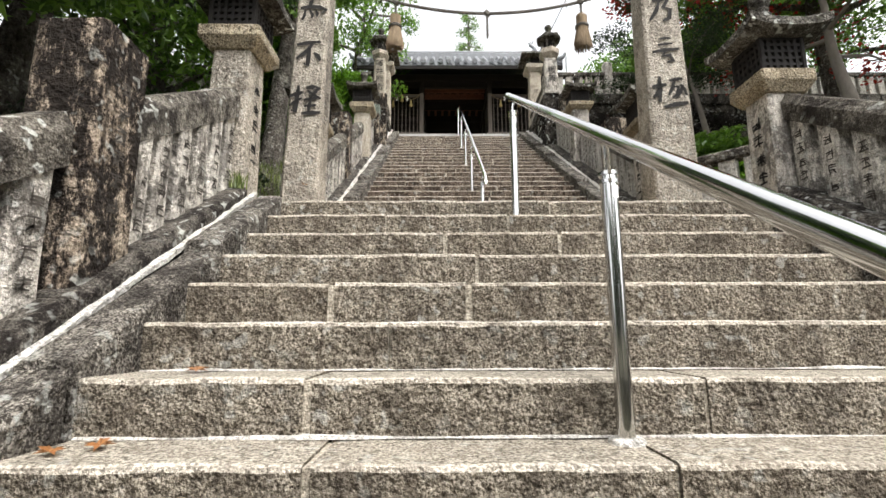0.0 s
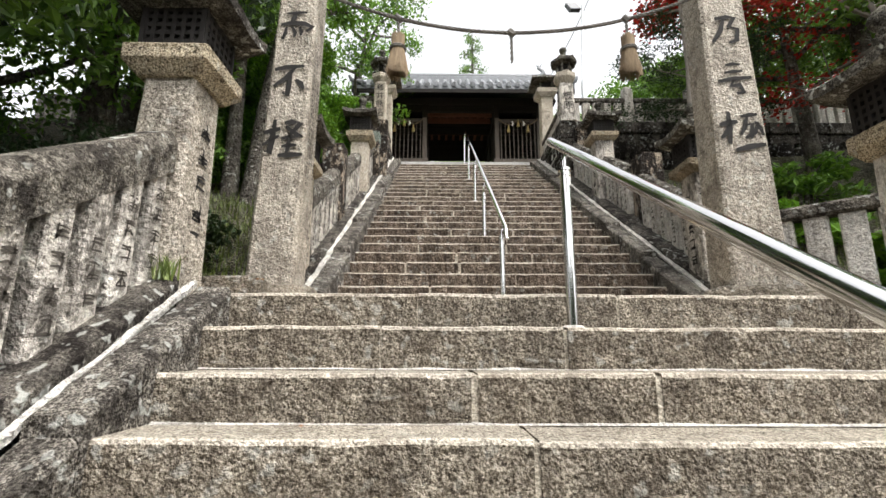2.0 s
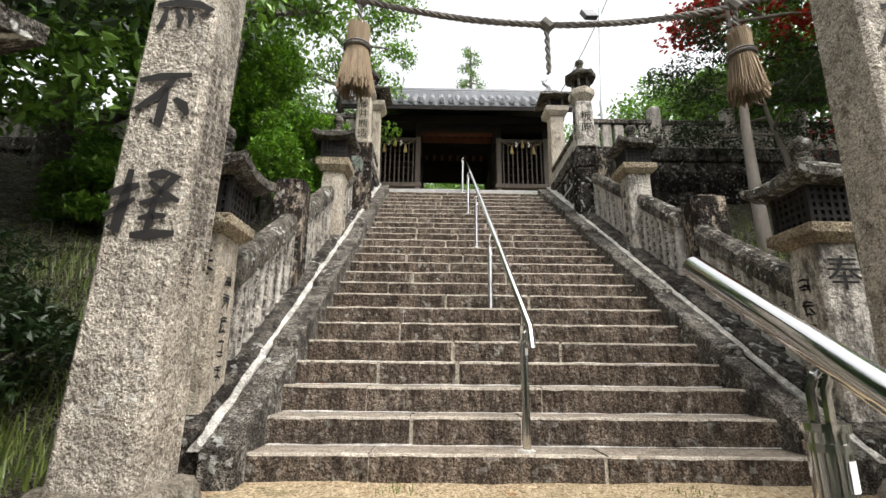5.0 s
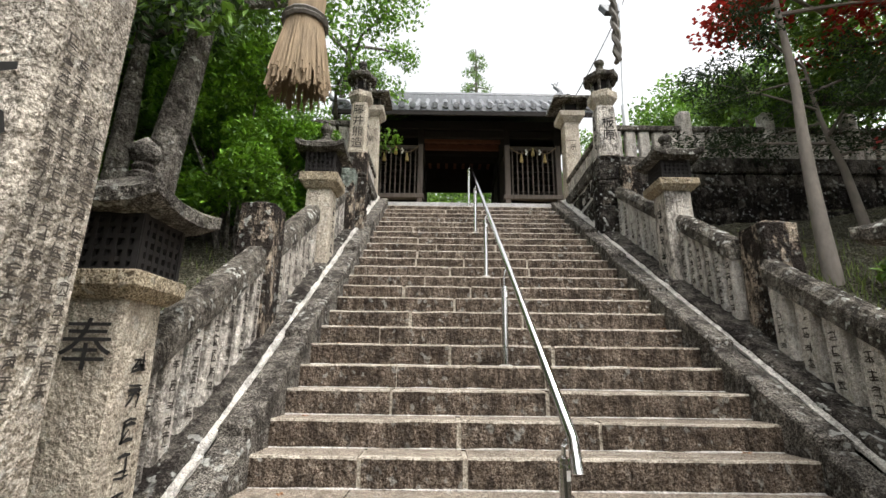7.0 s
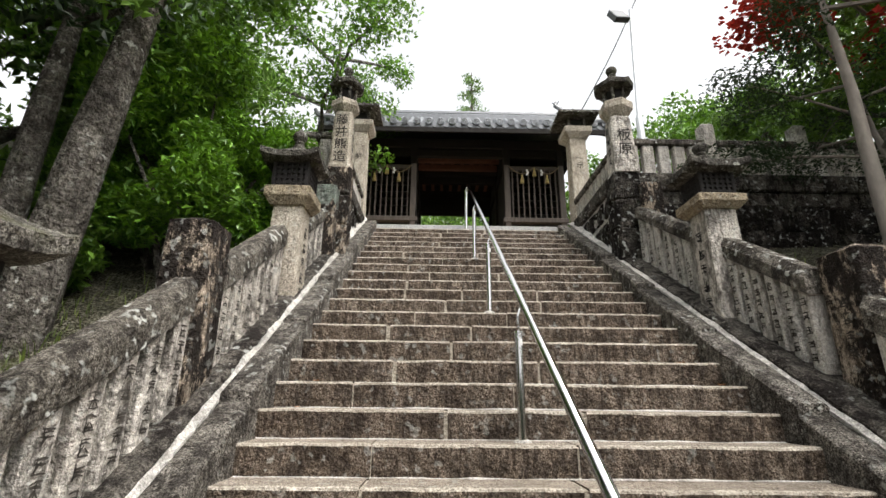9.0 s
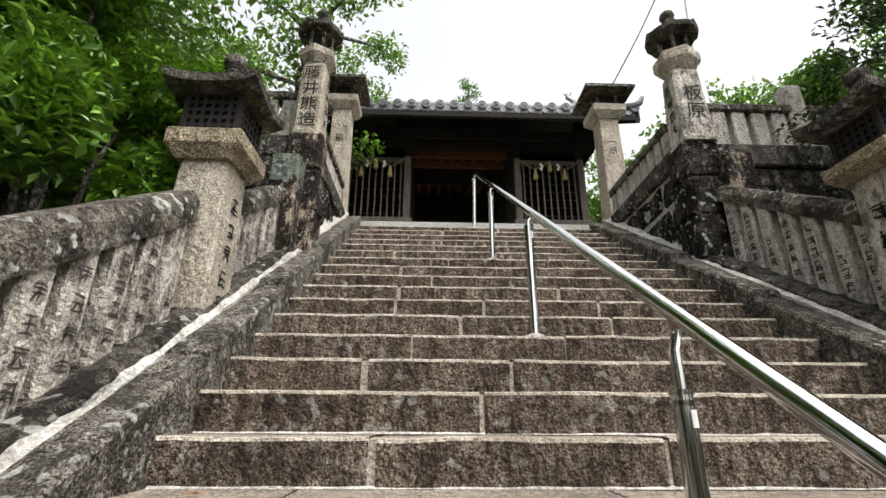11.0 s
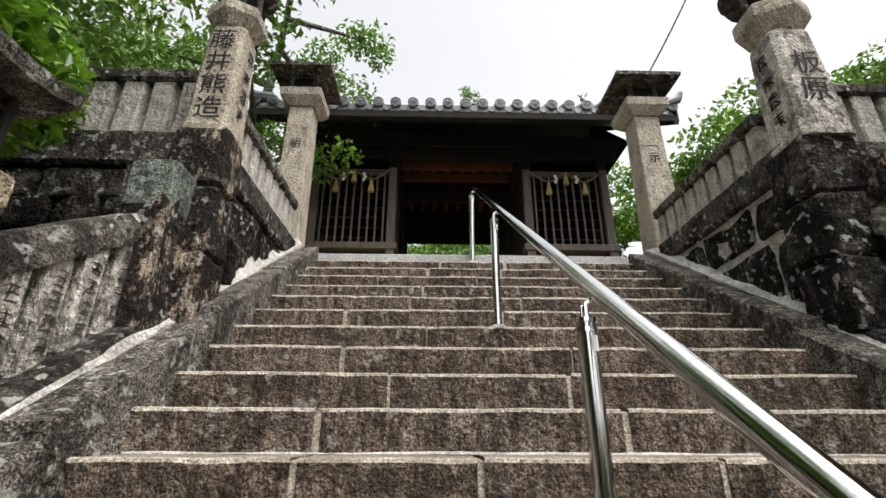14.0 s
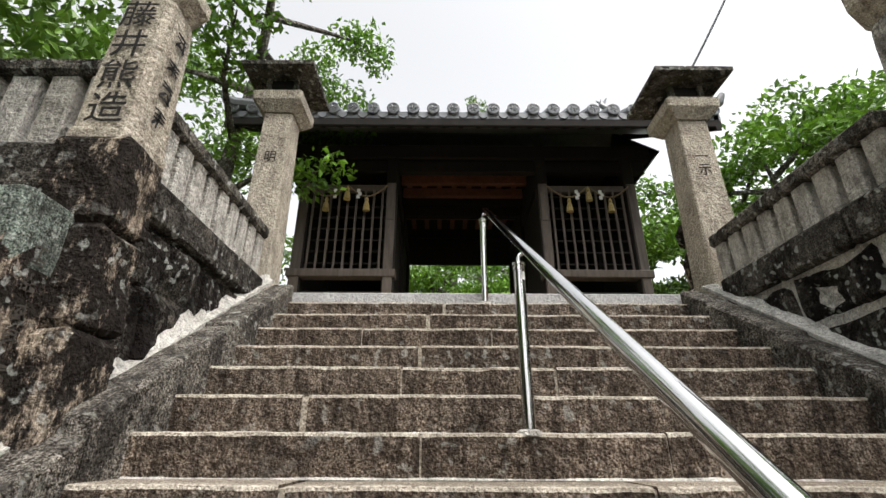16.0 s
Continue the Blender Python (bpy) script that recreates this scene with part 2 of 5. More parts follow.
def box(bm, x0, x1, y0, y1, z0, z1, bevel=0.0, cuts=0, seed=0.0, wear=0.0, segments=1):
    made = bmesh.ops.create_cube(bm, size=1)["verts"]
    for v in made:
        v.co = Vector(((x0 + x1) / 2 + v.co.x * (x1 - x0), (y0 + y1) / 2 + v.co.y * (y1 - y0), (z0 + z1) / 2 + v.co.z * (z1 - z0)))
    if bevel:
        edges = list({e for v in made for e in v.link_edges})
        made = [v for v in bmesh.ops.bevel(bm, geom=edges, offset=bevel, segments=segments, profile=0.6, affect="EDGES")["verts"]]
    return made


def prism(bm, sections):
    """A closed body through rings of equal count, each a list of points."""
    rings = [[bm.verts.new(p) for p in ring] for ring in sections]
    count = len(rings[0])
    for a, b in zip(rings, rings[1:]):
        for i in range(count):
            bm.faces.new((a[i], a[(i + 1) % count], b[(i + 1) % count], b[i]))
    bm.faces.new(rings[0][::-1])
    bm.faces.new(rings[-1])
    return rings


def ring(x, y, z, rx, ry, sides, turn=0.0):
    return [(x + rx * math.cos(turn + i * math.tau / sides), y + ry * math.sin(turn + i * math.tau / sides), z) for i in range(sides)]


def square(x, y, z, half_x, half_y, chamfer=0.012):
    c = chamfer
    return [(x + sx * (half_x - (c if k else 0)), y + sy * (half_y - (0 if k else c)), z)
            for sx, sy, k in ((1, -1, 1), (1, -1, 0), (1, 1, 0), (1, 1, 1), (-1, 1, 1), (-1, 1, 0), (-1, -1, 0), (-1, -1, 1))]


def tower(x, y, levels, chamfer=0.012):
    """Square body through levels of (z, half width x, half width y)."""
    bm = bmesh.new()
    prism(bm, [square(x, y, z, a, b, min(chamfer, a * 0.4, b * 0.4)) for z, a, b in levels])
    return bm


def turned(x, y, levels, sides=16):
    bm = bmesh.new()
    prism(bm, [ring(x, y, z, r, r, sides) for z, r in levels])
    return bm


def tube(bm, points, radius, sides=8, twist=0.0):
    """A round pipe along points; radius a number or one for each point."""
    points = [Vector(p) for p in points]
    radii = radius if isinstance(radius, (list, tuple)) else [radius] * len(points)
    side = None
    sections = []
    for i, p in enumerate(points):
        way = (points[min(i + 1, len(points) - 1)] - points[max(i - 1, 0)]).normalized()
        if side is None:
            side = way.orthogonal().normalized()
        side = (side - way * side.dot(way)).normalized()
        up = way.cross(side)
        sections.append([p + (side * math.cos(a) + up * math.sin(a)) * radii[i] for a in [twist * i + k * math.tau / sides for k in range(sides)]])
    prism(bm, sections)
    return bm


def stroke(bm, points, width, to_world):
    """A brush stroke as a thin tapered ribbon on a face; points run 0 to 1 across and up."""
    pts = [Vector((x, y)) for x, y in points]
    left, right = [], []
    for i, p in enumerate(pts):
        way = (pts[min(i + 1, len(pts) - 1)] - pts[max(i - 1, 0)]).normalized()
        w = width * (0.55 if i in (0, len(pts) - 1) else 1.0)
        nrm = Vector((-way.y, way.x)) * w
        left.append(bm.verts.new(to_world(*(p + nrm))))
        right.append(bm.verts.new(to_world(*(p - nrm))))
    for i in range(len(pts) - 1):
        bm.faces.new((left[i], left[i + 1], right[i + 1], right[i]))


def lettering(name, text, size, m, parent, label=""):
    """Flat engraved letters in the built-in font, as a mesh part."""
    cu = bpy.data.curves.new(name, "FONT")
    cu.body, cu.size, cu.align_x, cu.align_y, cu.extrude, cu.offset = text, size, "CENTER", "CENTER", 0.001, 0.0
    cu.space_line = 1.05
    made = bpy.data.objects.new(name, cu)
    me = bpy.data.meshes.new_from_object(made)
    bpy.data.objects.remove(made)
    me.materials.clear()
    me.materials.append(INK)
    ob = place(new(name, me), m)
    ob.parent = parent
    if label:
        ob["label"] = label
    return ob


# ---- the plan ----
XL, XR = -1.14, 2.05            # ends of the steps
LOW_T, LOW_R = 0.28, 0.175      # lower flight: tread, riser
UP_T, UP_R = 0.272, 0.17        # upper flight
LAND_Z, LAND_Y = 2.232, 3.336   # landing's front edge
UP_Y, UP_Z, UP_N = 5.3, 2.42, 25
TOP_Z = UP_Z + UP_R * (UP_N - 1)
FLOOR_Z = TOP_Z - LOW_R * 0 + 0.07


def low_line(y):
    return LAND_Z + (y - LAND_Y) * LOW_R / LOW_T


def up_line(y):
    return UP_Z + (y - UP_Y) * UP_R / UP_T


def mid_line(y):
    """The stairs' running level, for the banks beside them."""
    if y < LAND_Y:
        return max(-0.043, low_line(y))
    return max(LAND_Z, min(up_line(y), TOP_Z))


# ---- ground: one sheet to the horizon ----
def ground_height(x, y):
    inside = -1.75 < x < 2.75
    if inside:
        if y < 0.22:
            return -0.043
        if y < 12.35:
            return mid_line(y) - 0.45
        return FLOOR_Z - 0.02 if y < 19 else FLOOR_Z - 0.02 - min(3, (y - 19) * 0.25)
    out = (-1.75 - x) if x < 0 else (x - 2.75)
    n = noise.noise(Vector((x * 0.7, y * 0.7, 0.3))) * 0.18 + noise.noise(Vector((x * 2.3, y * 2.3, 4.3))) * 0.05
    if y < 10.2:
        base = mid_line(y) + (0.12 if x < 0 else 0.05) + n * min(1, out) + min(1.6, out * (0.22 if x < 0 else 0.13))
        if y < -1.5:
            base *= max(0.0, 1 + (y + 1.5) * 0.2)
        return min(base, 6.1)
    far = max(0.0, math.hypot(x - 0.4, y - 12) - 13)
    side = max(0.0, abs(x - 0.4) - 9)
    return FLOOR_Z - 0.03 + n * 0.6 + min(18, side * 0.35 + max(0, far - 6) * 0.05)


def ground_sheet():
    near_x = np.arange(-10, 11.01, 0.25)
    near_y = np.arange(-3, 20.01, 0.25)
    xs = np.concatenate([[-900, -400, -180, -90, -50, -30, -20, -14], near_x, [14, 20, 30, 50, 90, 180, 400, 900]])
    ys = np.concatenate([[-900, -400, -150, -60, -25, -10, -5], near_y, [24, 30, 40, 60, 100, 200, 450, 900]])
    verts = [(x, y, ground_height(x, y)) for y in ys for x in xs]
    w = len(xs)
    faces = [(j * w + i, j * w + i + 1, (j + 1) * w + i + 1, (j + 1) * w + i) for j in range(len(ys) - 1) for i in range(w - 1)]
    me = bpy.data.meshes.new("ground")
    me.from_pydata(verts, [], faces)
    me.polygons.foreach_set("use_smooth", [True] * len(faces))
    me.materials.append(SOIL)
    tagged(new("ground", me), "mossy brown hillside soil beside the stone stairs", "ground", kind="structure")


ground_sheet()


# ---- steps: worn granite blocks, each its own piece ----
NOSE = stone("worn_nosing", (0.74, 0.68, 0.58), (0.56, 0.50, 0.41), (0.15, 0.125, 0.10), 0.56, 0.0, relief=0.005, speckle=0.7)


def step_block(name, x0, x1, y0, depth, z, height, material, parent, seed):
    """One block: chipped nosing, slightly dished tread, rough riser."""
    bm = bmesh.new()
    n = max(4, int((x1 - x0) / 0.09))
    rows = []
    for i in range(n + 1):
        x = x0 + (x1 - x0) * i / n
        j = noise.noise(Vector((x * 5.1, seed, 0.2)))
        k = noise.noise(Vector((x * 13.0, seed, 3.1)))
        dip = 0.006 * j - 0.002
        front = 0.0045 * noise.noise(Vector((x * 4.0, seed, 7.7))) - 0.002
        chip = 0.010 + 0.007 * max(0, k)
        rows.append([bm.verts.new(p) for p in (
            (x, y0 + front + 0.003, z - height), (x, y0 + front + 0.002 * j, z - height * 0.5), (x, y0 + front, z - chip * 1.5 + dip),
            (x, y0 + front + chip * 0.35, z - chip * 0.4 + dip), (x, y0 + front + chip * 1.5, z + dip), (x, y0 + depth * 0.5, z - 0.003 + 0.004 * j),
            (x, y0 + depth, z), (x, y0 + depth, z - height))])
    for a, b in zip(rows, rows[1:]):
        for k in range(8):
            f = bm.faces.new((a[k], a[(k + 1) % 8], b[(k + 1) % 8], b[k]))
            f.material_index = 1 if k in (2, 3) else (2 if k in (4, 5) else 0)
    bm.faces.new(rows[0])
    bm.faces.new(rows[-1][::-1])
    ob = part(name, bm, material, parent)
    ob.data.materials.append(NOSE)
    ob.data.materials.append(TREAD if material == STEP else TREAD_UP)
    return ob


def seam_run(bm, y, z, seed):
    """Thin uneven mortar where a riser stands on the tread below."""
    rows = []
    for i in range(46):
        x = XL + 0.005 + (XR - XL - 0.01) * i / 45
        w = 0.013 + 0.011 * noise.noise(Vector((x * 4, seed, 1.3))) + 0.005 * noise.noise(Vector((x * 19, seed, 2.3)))
        w = max(0.003, w)
        rows.append([(x, y + 0.01, z - 0.004), (x, y - w, z + 0.0005), (x, y - w * 0.3, z + w * 0.45), (x, y + 0.01, z + w * 0.7)])
    prism(bm, rows)


def flight(name, count, first, edge, level, tread, rise, material, label, seed):
    rng = random.Random(seed)
    stairs = tagged(new(name), label, "stairs", kind="structure")
    joint, seam = bmesh.new(), bmesh.new()
    for i in range(count):
        k = first + i
        y, z = edge(k), level(k)
        cuts = [XL - 0.06]
        while cuts[-1] < XR - 0.9:
            cuts.append(cuts[-1] + rng.uniform(0.55, 1.35))
        cuts[-1] = XR + 0.06
        for a, b in zip(cuts, cuts[1:]):
            dz = rng.uniform(-0.002, 0.004)
            gap = rng.choice((0.003, 0.006, 0.012, 0.018))
            step_block("step_block", a + gap, b - gap, y + rng.uniform(-0.004, 0.001), tread + 0.13, z + dz, rise + 0.012, material, stairs, k * 3.7 + a)
        box(joint, XL - 0.05, XR + 0.05, y + 0.008, y + tread + 0.10, z - rise - 0.02, z - 0.011)
        if i:
            seam_run(seam, y, z - rise, k)
    part("joint_mortar", joint, JOINT, stairs, "pale mortar in the joints")["kind"] = "stuff"
    part("seam_mortar", seam, MORTAR, stairs, "whitish mortar at the foot of each riser")["kind"] = "stuff"
    return stairs


flight("lower_stairs", 13, -4, lambda k: LAND_Y - LOW_T * (8 - k), lambda k: LAND_Z - LOW_R * (8 - k), LOW_T, LOW_R, STEP,
       "lower flight of worn grey-brown granite steps", 5)
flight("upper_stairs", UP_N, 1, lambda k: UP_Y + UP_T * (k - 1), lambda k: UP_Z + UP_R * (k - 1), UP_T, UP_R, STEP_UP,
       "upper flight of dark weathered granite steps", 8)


def landing():
    bm = bmesh.new()
    nx, ny = 36, 22
    grid = [[bm.verts.new((-2.0 + 5.0 * i / nx, 3.36 + 2.04 * j / ny,
                           LAND_Z - 0.014 + 0.058 * j / ny + 0.016 * noise.noise(Vector((i * 0.5, j * 0.7, 0.4))) * (1 if 0 < j else 0.2)))
             for i in range(nx + 1)] for j in range(ny + 1)]
    for j in range(ny):
        for i in range(nx):
            bm.faces.new((grid[j][i], grid[j][i + 1], grid[j + 1][i + 1], grid[j + 1][i]))
    tagged(part("landing_floor", bm, DIRT, smooth=True), "sandy dirt landing with thin grass between the flights", "ground", kind="structure")


landing()


# ---- sloping side slabs, mortar and fence bases ----
def beam(bm, x0, x1, y0, y1, line, low, high, lip=0.015, seed=0.0, steps=6):
    """A stone that follows the slope, upright at its ends."""
    rows = []
    for i in range(steps + 1):
        y = y0 + (y1 - y0) * i / steps
        z = line(y)
        w = [0.010 * noise.noise(Vector((y * 5, seed + q * 2.3, 1.1))) for q in range(6)]
        rows.append([(x0 + w[0], y, z + low), (x0 + w[1], y, z + high - lip), (x0 + lip, y, z + high + w[2]),
                     (x1 - lip, y, z + high + w[3]), (x1 + w[4], y, z + high - lip), (x1 + w[5], y, z + low)])
    prism(bm, rows)
    return bm


def side_slabs(name, xa, xb, y0, y1, line, high, count, label):
    root = tagged(new(name), label, "stair kerb", kind="structure")
    step = (y1 - y0) / count
    for i in range(count):
        rise = 0.006 + 0.012 * ((i * 7) % 3)
        a, b = y0 + i * step, y0 + (i + 1) * step
        tilted = lambda y: line(y) + 0.022 * (1 - 2 * (y - a) / step)
        part("slab", beam(bmesh.new(), xa, xb, a + 0.004, b - 0.004, tilted, -0.34, high + rise, 0.018, i * 1.7 + xa, 10), KERB, root)
    return root


def mortar_run(name, xa, xb, y0, y1, line, high, spread, seed, climb=0.0):
    """Ragged mortar between kerb and fence base, smeared over both; climb: how far it is plastered up the wall."""
    bm = bmesh.new()
    n = int((y1 - y0) / 0.035)
    rows = []
    out = -1 if xa < 0 else 1
    for i in range(n + 1):
        y = y0 + (y1 - y0) * i / n
        a = spread * noise.noise(Vector((y * 4.1, seed, 0))) + 0.8 * spread * noise.noise(Vector((y * 17, seed, 5)))
        b = spread * noise.noise(Vector((y * 3.7, seed, 9))) + 0.8 * spread * noise.noise(Vector((y * 15, seed, 2)))
        up = climb * max(0, 0.55 + noise.noise(Vector((y * 3.3, seed, 3))) + 0.4 * noise.noise(Vector((y * 13, seed, 4)))) + 0.012 * noise.noise(Vector((y * 6, seed, 8)))
        z = line(y) + high
        inner, outer = (xb, xa) if out < 0 else (xa, xb)
        rows.append([(inner - out * abs(a), y, z - 0.03), (inner - out * abs(a), y, z - 0.004), ((xa + xb) / 2, y, z - 0.002 + up * 0.25), (outer + out * b * 0.6, y, z + 0.004 + up), (outer + out * 0.05, y, z - 0.03)])
    prism(bm, rows)
    return tagged(part(name, bm, MORTAR, smooth=True), "whitish mortar fillet along the stair kerb", "mortar", kind="structure")


LOWER = (-0.9, 3.30)
side_slabs("kerb_lower_left", -1.315, XL, LOWER[0], LOWER[1], low_line, 0.045, 5, "sloping lichen-spotted granite kerb of the lower stairs")
side_slabs("kerb_lower_right", XR, 2.24, LOWER[0], LOWER[1], low_line, 0.045, 5, "sloping lichen-spotted granite kerb of the lower stairs")
side_slabs("kerb_upper_left", -1.325, XL, 5.12, 11.9, up_line, 0.135, 7, "sloping granite kerb of the upper stairs")
side_slabs("kerb_upper_right", XR, 2.25, 5.12, 11.9, up_line, 0.095, 7, "sloping granite kerb of the upper stairs")
mortar_run("mortar_lower_left", -1.340, -1.324, LOWER[0], 3.32, low_line, 0.066, 0.026, 1)
mortar_run("mortar_lower_right", 2.250, 2.268, LOWER[0], 3.32, low_line, 0.066, 0.026, 2)
mortar_run("mortar_upper_left", -1.356, -1.328, 5.15, 10.0, up_line, 0.149, 0.034, 3, 0.03)
mortar_run("mortar_head_left", -1.365, -1.318, 9.9, 11.9, up_line, 0.165, 0.035, 5, 0.11)
mortar_run("mortar_upper_right", 2.252, 2.282, 5.15, 10.0, up_line, 0.118, 0.03, 4, 0.02)
mortar_run("mortar_head_right", 2.246, 2.315, 9.9, 11.9, up_line, 0.13, 0.03, 6, 0.06)


def fence_base(name, xa, xb, y0, y1, line, high, count):
    root = tagged(new(name), "dark mossy sloping base stones under the fence", "fence base", kind="structure")
    step = (y1 - y0) / count
    for i in range(count):
        part("base_stone", beam(bmesh.new(), xa, xb, y0 + i * step + 0.003, y0 + (i + 1) * step - 0.003, line, -0.9, high, 0.03, i * 2.9 + xb), BASE, root)


fence_base("fence_base_lower_left", -1.76, -1.345, -0.9, 3.22, low_line, 0.14, 3)
fence_base("fence_base_lower_right", 2.28, 2.75, -0.9, 3.28, low_line, 0.12, 3)
fence_base("fence_base_upper_left", -1.76, -1.36, 5.2, 9.93, up_line, 0.20, 4)
fence_base("fence_base_upper_right", 2.285, 2.80, 5.2, 9.93, up_line, 0.18, 4)


# ---- stone fences ----
def fence(x, y0, y1, line, foot, low, high, count, label, half=0.095, seed=0, scratches=True, material=FENCE):
    """Sloping coping on square balusters."""
    rng = random.Random(seed)
    root = thing("stone_fence", (x, (y0 + y1) / 2, line((y0 + y1) / 2) + foot), label, "fence", "stone fences beside the stairs")
    inv = root.matrix_basis.inverted()
    bm = bmesh.new()
    rows = []
    n = 8
    for i in range(n + 1):
        y = y0 + (y1 - y0) * i / n
        z = line(y)
        e = 0.006
        w = [e * noise.noise(Vector((y * 4, seed + q, 2))) for q in range(6)]
        rows.append([inv @ Vector(p) for p in ((x - half + w[0], y, z + low), (x - half + w[1], y, z + high - 0.07), (x - half * 0.55, y, z + high + w[2]),
                                               (x + half * 0.55, y, z + high + w[3]), (x + half + w[4], y, z + high - 0.07), (x + half + w[5], y, z + low))])
    prism(bm, rows)
    part("coping", bm, RAIL_STONE, root, "lichen-spotted sloping coping stone")
    gap = (y1 - y0) / count
    for i in range(count):
        y = y0 + gap * (i + 0.5) + rng.uniform(-0.008, 0.008)
        a, h = gap * 0.33, 0.085
        lean = rng.uniform(-0.006, 0.006)
        z0a, z0b = line(y - a) + foot - 0.03, line(y + a) + foot - 0.03
        z1a, z1b = line(y - a) + low + 0.01, line(y + a) + low + 0.01
        bm = bmesh.new()
        c = 0.012
        def section(t):
            za, zb = z0a + (z1a - z0a) * t, z0b + (z1b - z0b) * t
            zc = lambda yy: za + (zb - za) * (yy - y + a) / (2 * a)
            pts = ((x + h, y - a + c), (x + h, y + a - c), (x + h - c, y + a), (x - h + c, y + a), (x - h, y + a - c), (x - h, y - a + c), (x - h + c, y - a), (x + h - c, y - a))
            return [inv @ Vector((px + lean * t, py, zc(py))) for px, py in pts]
        prism(bm, [section(t) for t in (0, 0.35, 0.7, 1)])
        worn(bm, 0.004, i + seed)
        bal = part("baluster", bm, material, root)
        if scratches:
            marks(bal, inv, x + h * (1 if x < 0 else -1), y, (z0a + z0b) / 2 + 0.08, (z1a + z1b) / 2 - 0.05, a * 1.1, rng)
    return root


def marks(parent, inv, x, y, z0, z1, width, rng, bold=1.0):
    """Engraved writing too worn to read: dark bars in cells down the face."""
    bm = bmesh.new()
    out = 0.0035 if x > 0 else -0.0035
    if parent.parent and abs(x) > 1:
        out = 0.0035 if x < 0 else -0.0035
    cell = min(width * 1.5, 0.085 * bold)
    rows = max(2, int((z1 - z0) / (cell * 1.05)))
    w = cell * (0.06 if bold < 1.2 else 0.066)
    for r in range(rows):
        zc = z1 - (r + 0.5) * (z1 - z0) / rows
        bars = [((-0.4, q), (0.05, q + 0.04), (0.42, q + 0.02)) for q in rng.sample((-0.38, -0.2, 0.0, 0.2, 0.38), 3)]
        bars += [((q, 0.42), (q + 0.02, 0.0), (q - 0.03, -0.42)) for q in rng.sample((-0.28, 0.0, 0.25), 1)]
        bars += [((0.0, 0.1), (-0.2, -0.15), (-0.4, -0.36)), ((0.05, 0.05), (0.22, -0.2), (0.42, -0.34))][: rng.randrange(3)]
        for bar in bars:
            stroke(bm, [(y + (a + rng.uniform(-0.06, 0.06)) * cell * 0.85, zc + (b + rng.uniform(-0.06, 0.06)) * cell * 0.9) for a, b in bar], w * rng.uniform(0.7, 1.3),
                   lambda a, b: inv @ Vector((x + out, a, b)))
    part("inscription", bm, WORN_INK if bold < 1.2 else INK, parent, "worn dark engraved characters")["kind"] = "stuff"


L_OPEN = "weathered granite fence with engraved balusters under a sloping coping"
fence(-1.55, -0.9, 1.88, low_line, 0.12, 0.62, 0.84, 13, L_OPEN, seed=1)
fence(-1.55, 2.22, 3.26, low_line, 0.12, 0.64, 0.86, 6, L_OPEN, seed=2)
fence(2.52, -0.9, 3.33, low_line, 0.10, 0.60, 0.80, 19, L_OPEN, seed=3)
fence(-1.57, 5.56, 6.93, up_line, 0.18, 0.72, 0.92, 7, L_OPEN, seed=4)
fence(-1.57, 7.2, 8.35, up_line, 0.18, 0.70, 0.90, 6, L_OPEN, seed=5)
fence(-1.57, 8.64, 9.72, up_line, 0.18, 0.64, 0.80, 6, L_OPEN, seed=6)
fence(2.55, 5.56, 6.92, up_line, 0.16, 0.66, 0.86, 6, L_OPEN, seed=7, material=FENCE_PALE)
fence(2.55, 7.28, 8.12, up_line, 0.16, 0.72, 0.90, 6, L_OPEN, seed=8, material=FENCE_PALE)
fence(2.55, 8.40, 9.72, up_line, 0.16, 0.72, 0.88, 7, L_OPEN, seed=9, material=FENCE_PALE)


def fence_post(x, y, z0, z1, half, label, material=DARK_POST, seed=0):
    root = thing("fence_post", (x, y, z0), label, "stone post", "stone posts in the fences")
    h = z1 - z0
    bm = tower(0, 0, [(0, half, half), (h * 0.3, half * 0.99, half * 0.99), (h * 0.65, half * 0.97, half * 0.97), (h - half * 0.28, half * 0.96, half * 0.96),
                      (h - 0.015, half * 0.55, half * 0.55), (h, half * 0.42, half * 0.42)], 0.02)
    worn(bm, 0.008, seed, 5)
    body = part("shaft", bm, material, root)
    rng = random.Random(seed)
    marks(body, Matrix.Identity(4), half if x < 0 else -half, 0, h * 0.3, h * 0.8, half * 1.1, rng)
    return root


fence_post(-1.56, 2.06, 1.42, 2.63, 0.155, "tall dark rust-stained granite fence post", seed=3)
fence_post(-1.60, 7.06, 3.6, 4.76, 0.15, "black-stained granite fence post with chamfered top", seed=4)
fence_post(2.69, 7.10, 3.6, 4.66, 0.165, "black-stained granite fence post with chamfered top", seed=5)
END_POST = fence_post(-1.50, 9.78, 5.3, 6.3, 0.13, "dark granite end post with a teal-stained top", seed=6)
fence_post(2.70, 9.78, 5.3, 6.42, 0.14, "dark granite end post against the retaining wall", seed=7)


top = tower(0, 0, [(-0.30, 0.127, 0.127), (-0.12, 0.1275, 0.1275), (-0.03, 0.126, 0.126), (0.004, 0.074, 0.074), (0.012, 0.055, 0.055)], 0.02)
part("stained_top", worn(top, 0.006, 3, 5), TEAL, END_POST, "teal-stained top").matrix_basis = pose(0, 0, 1.0)


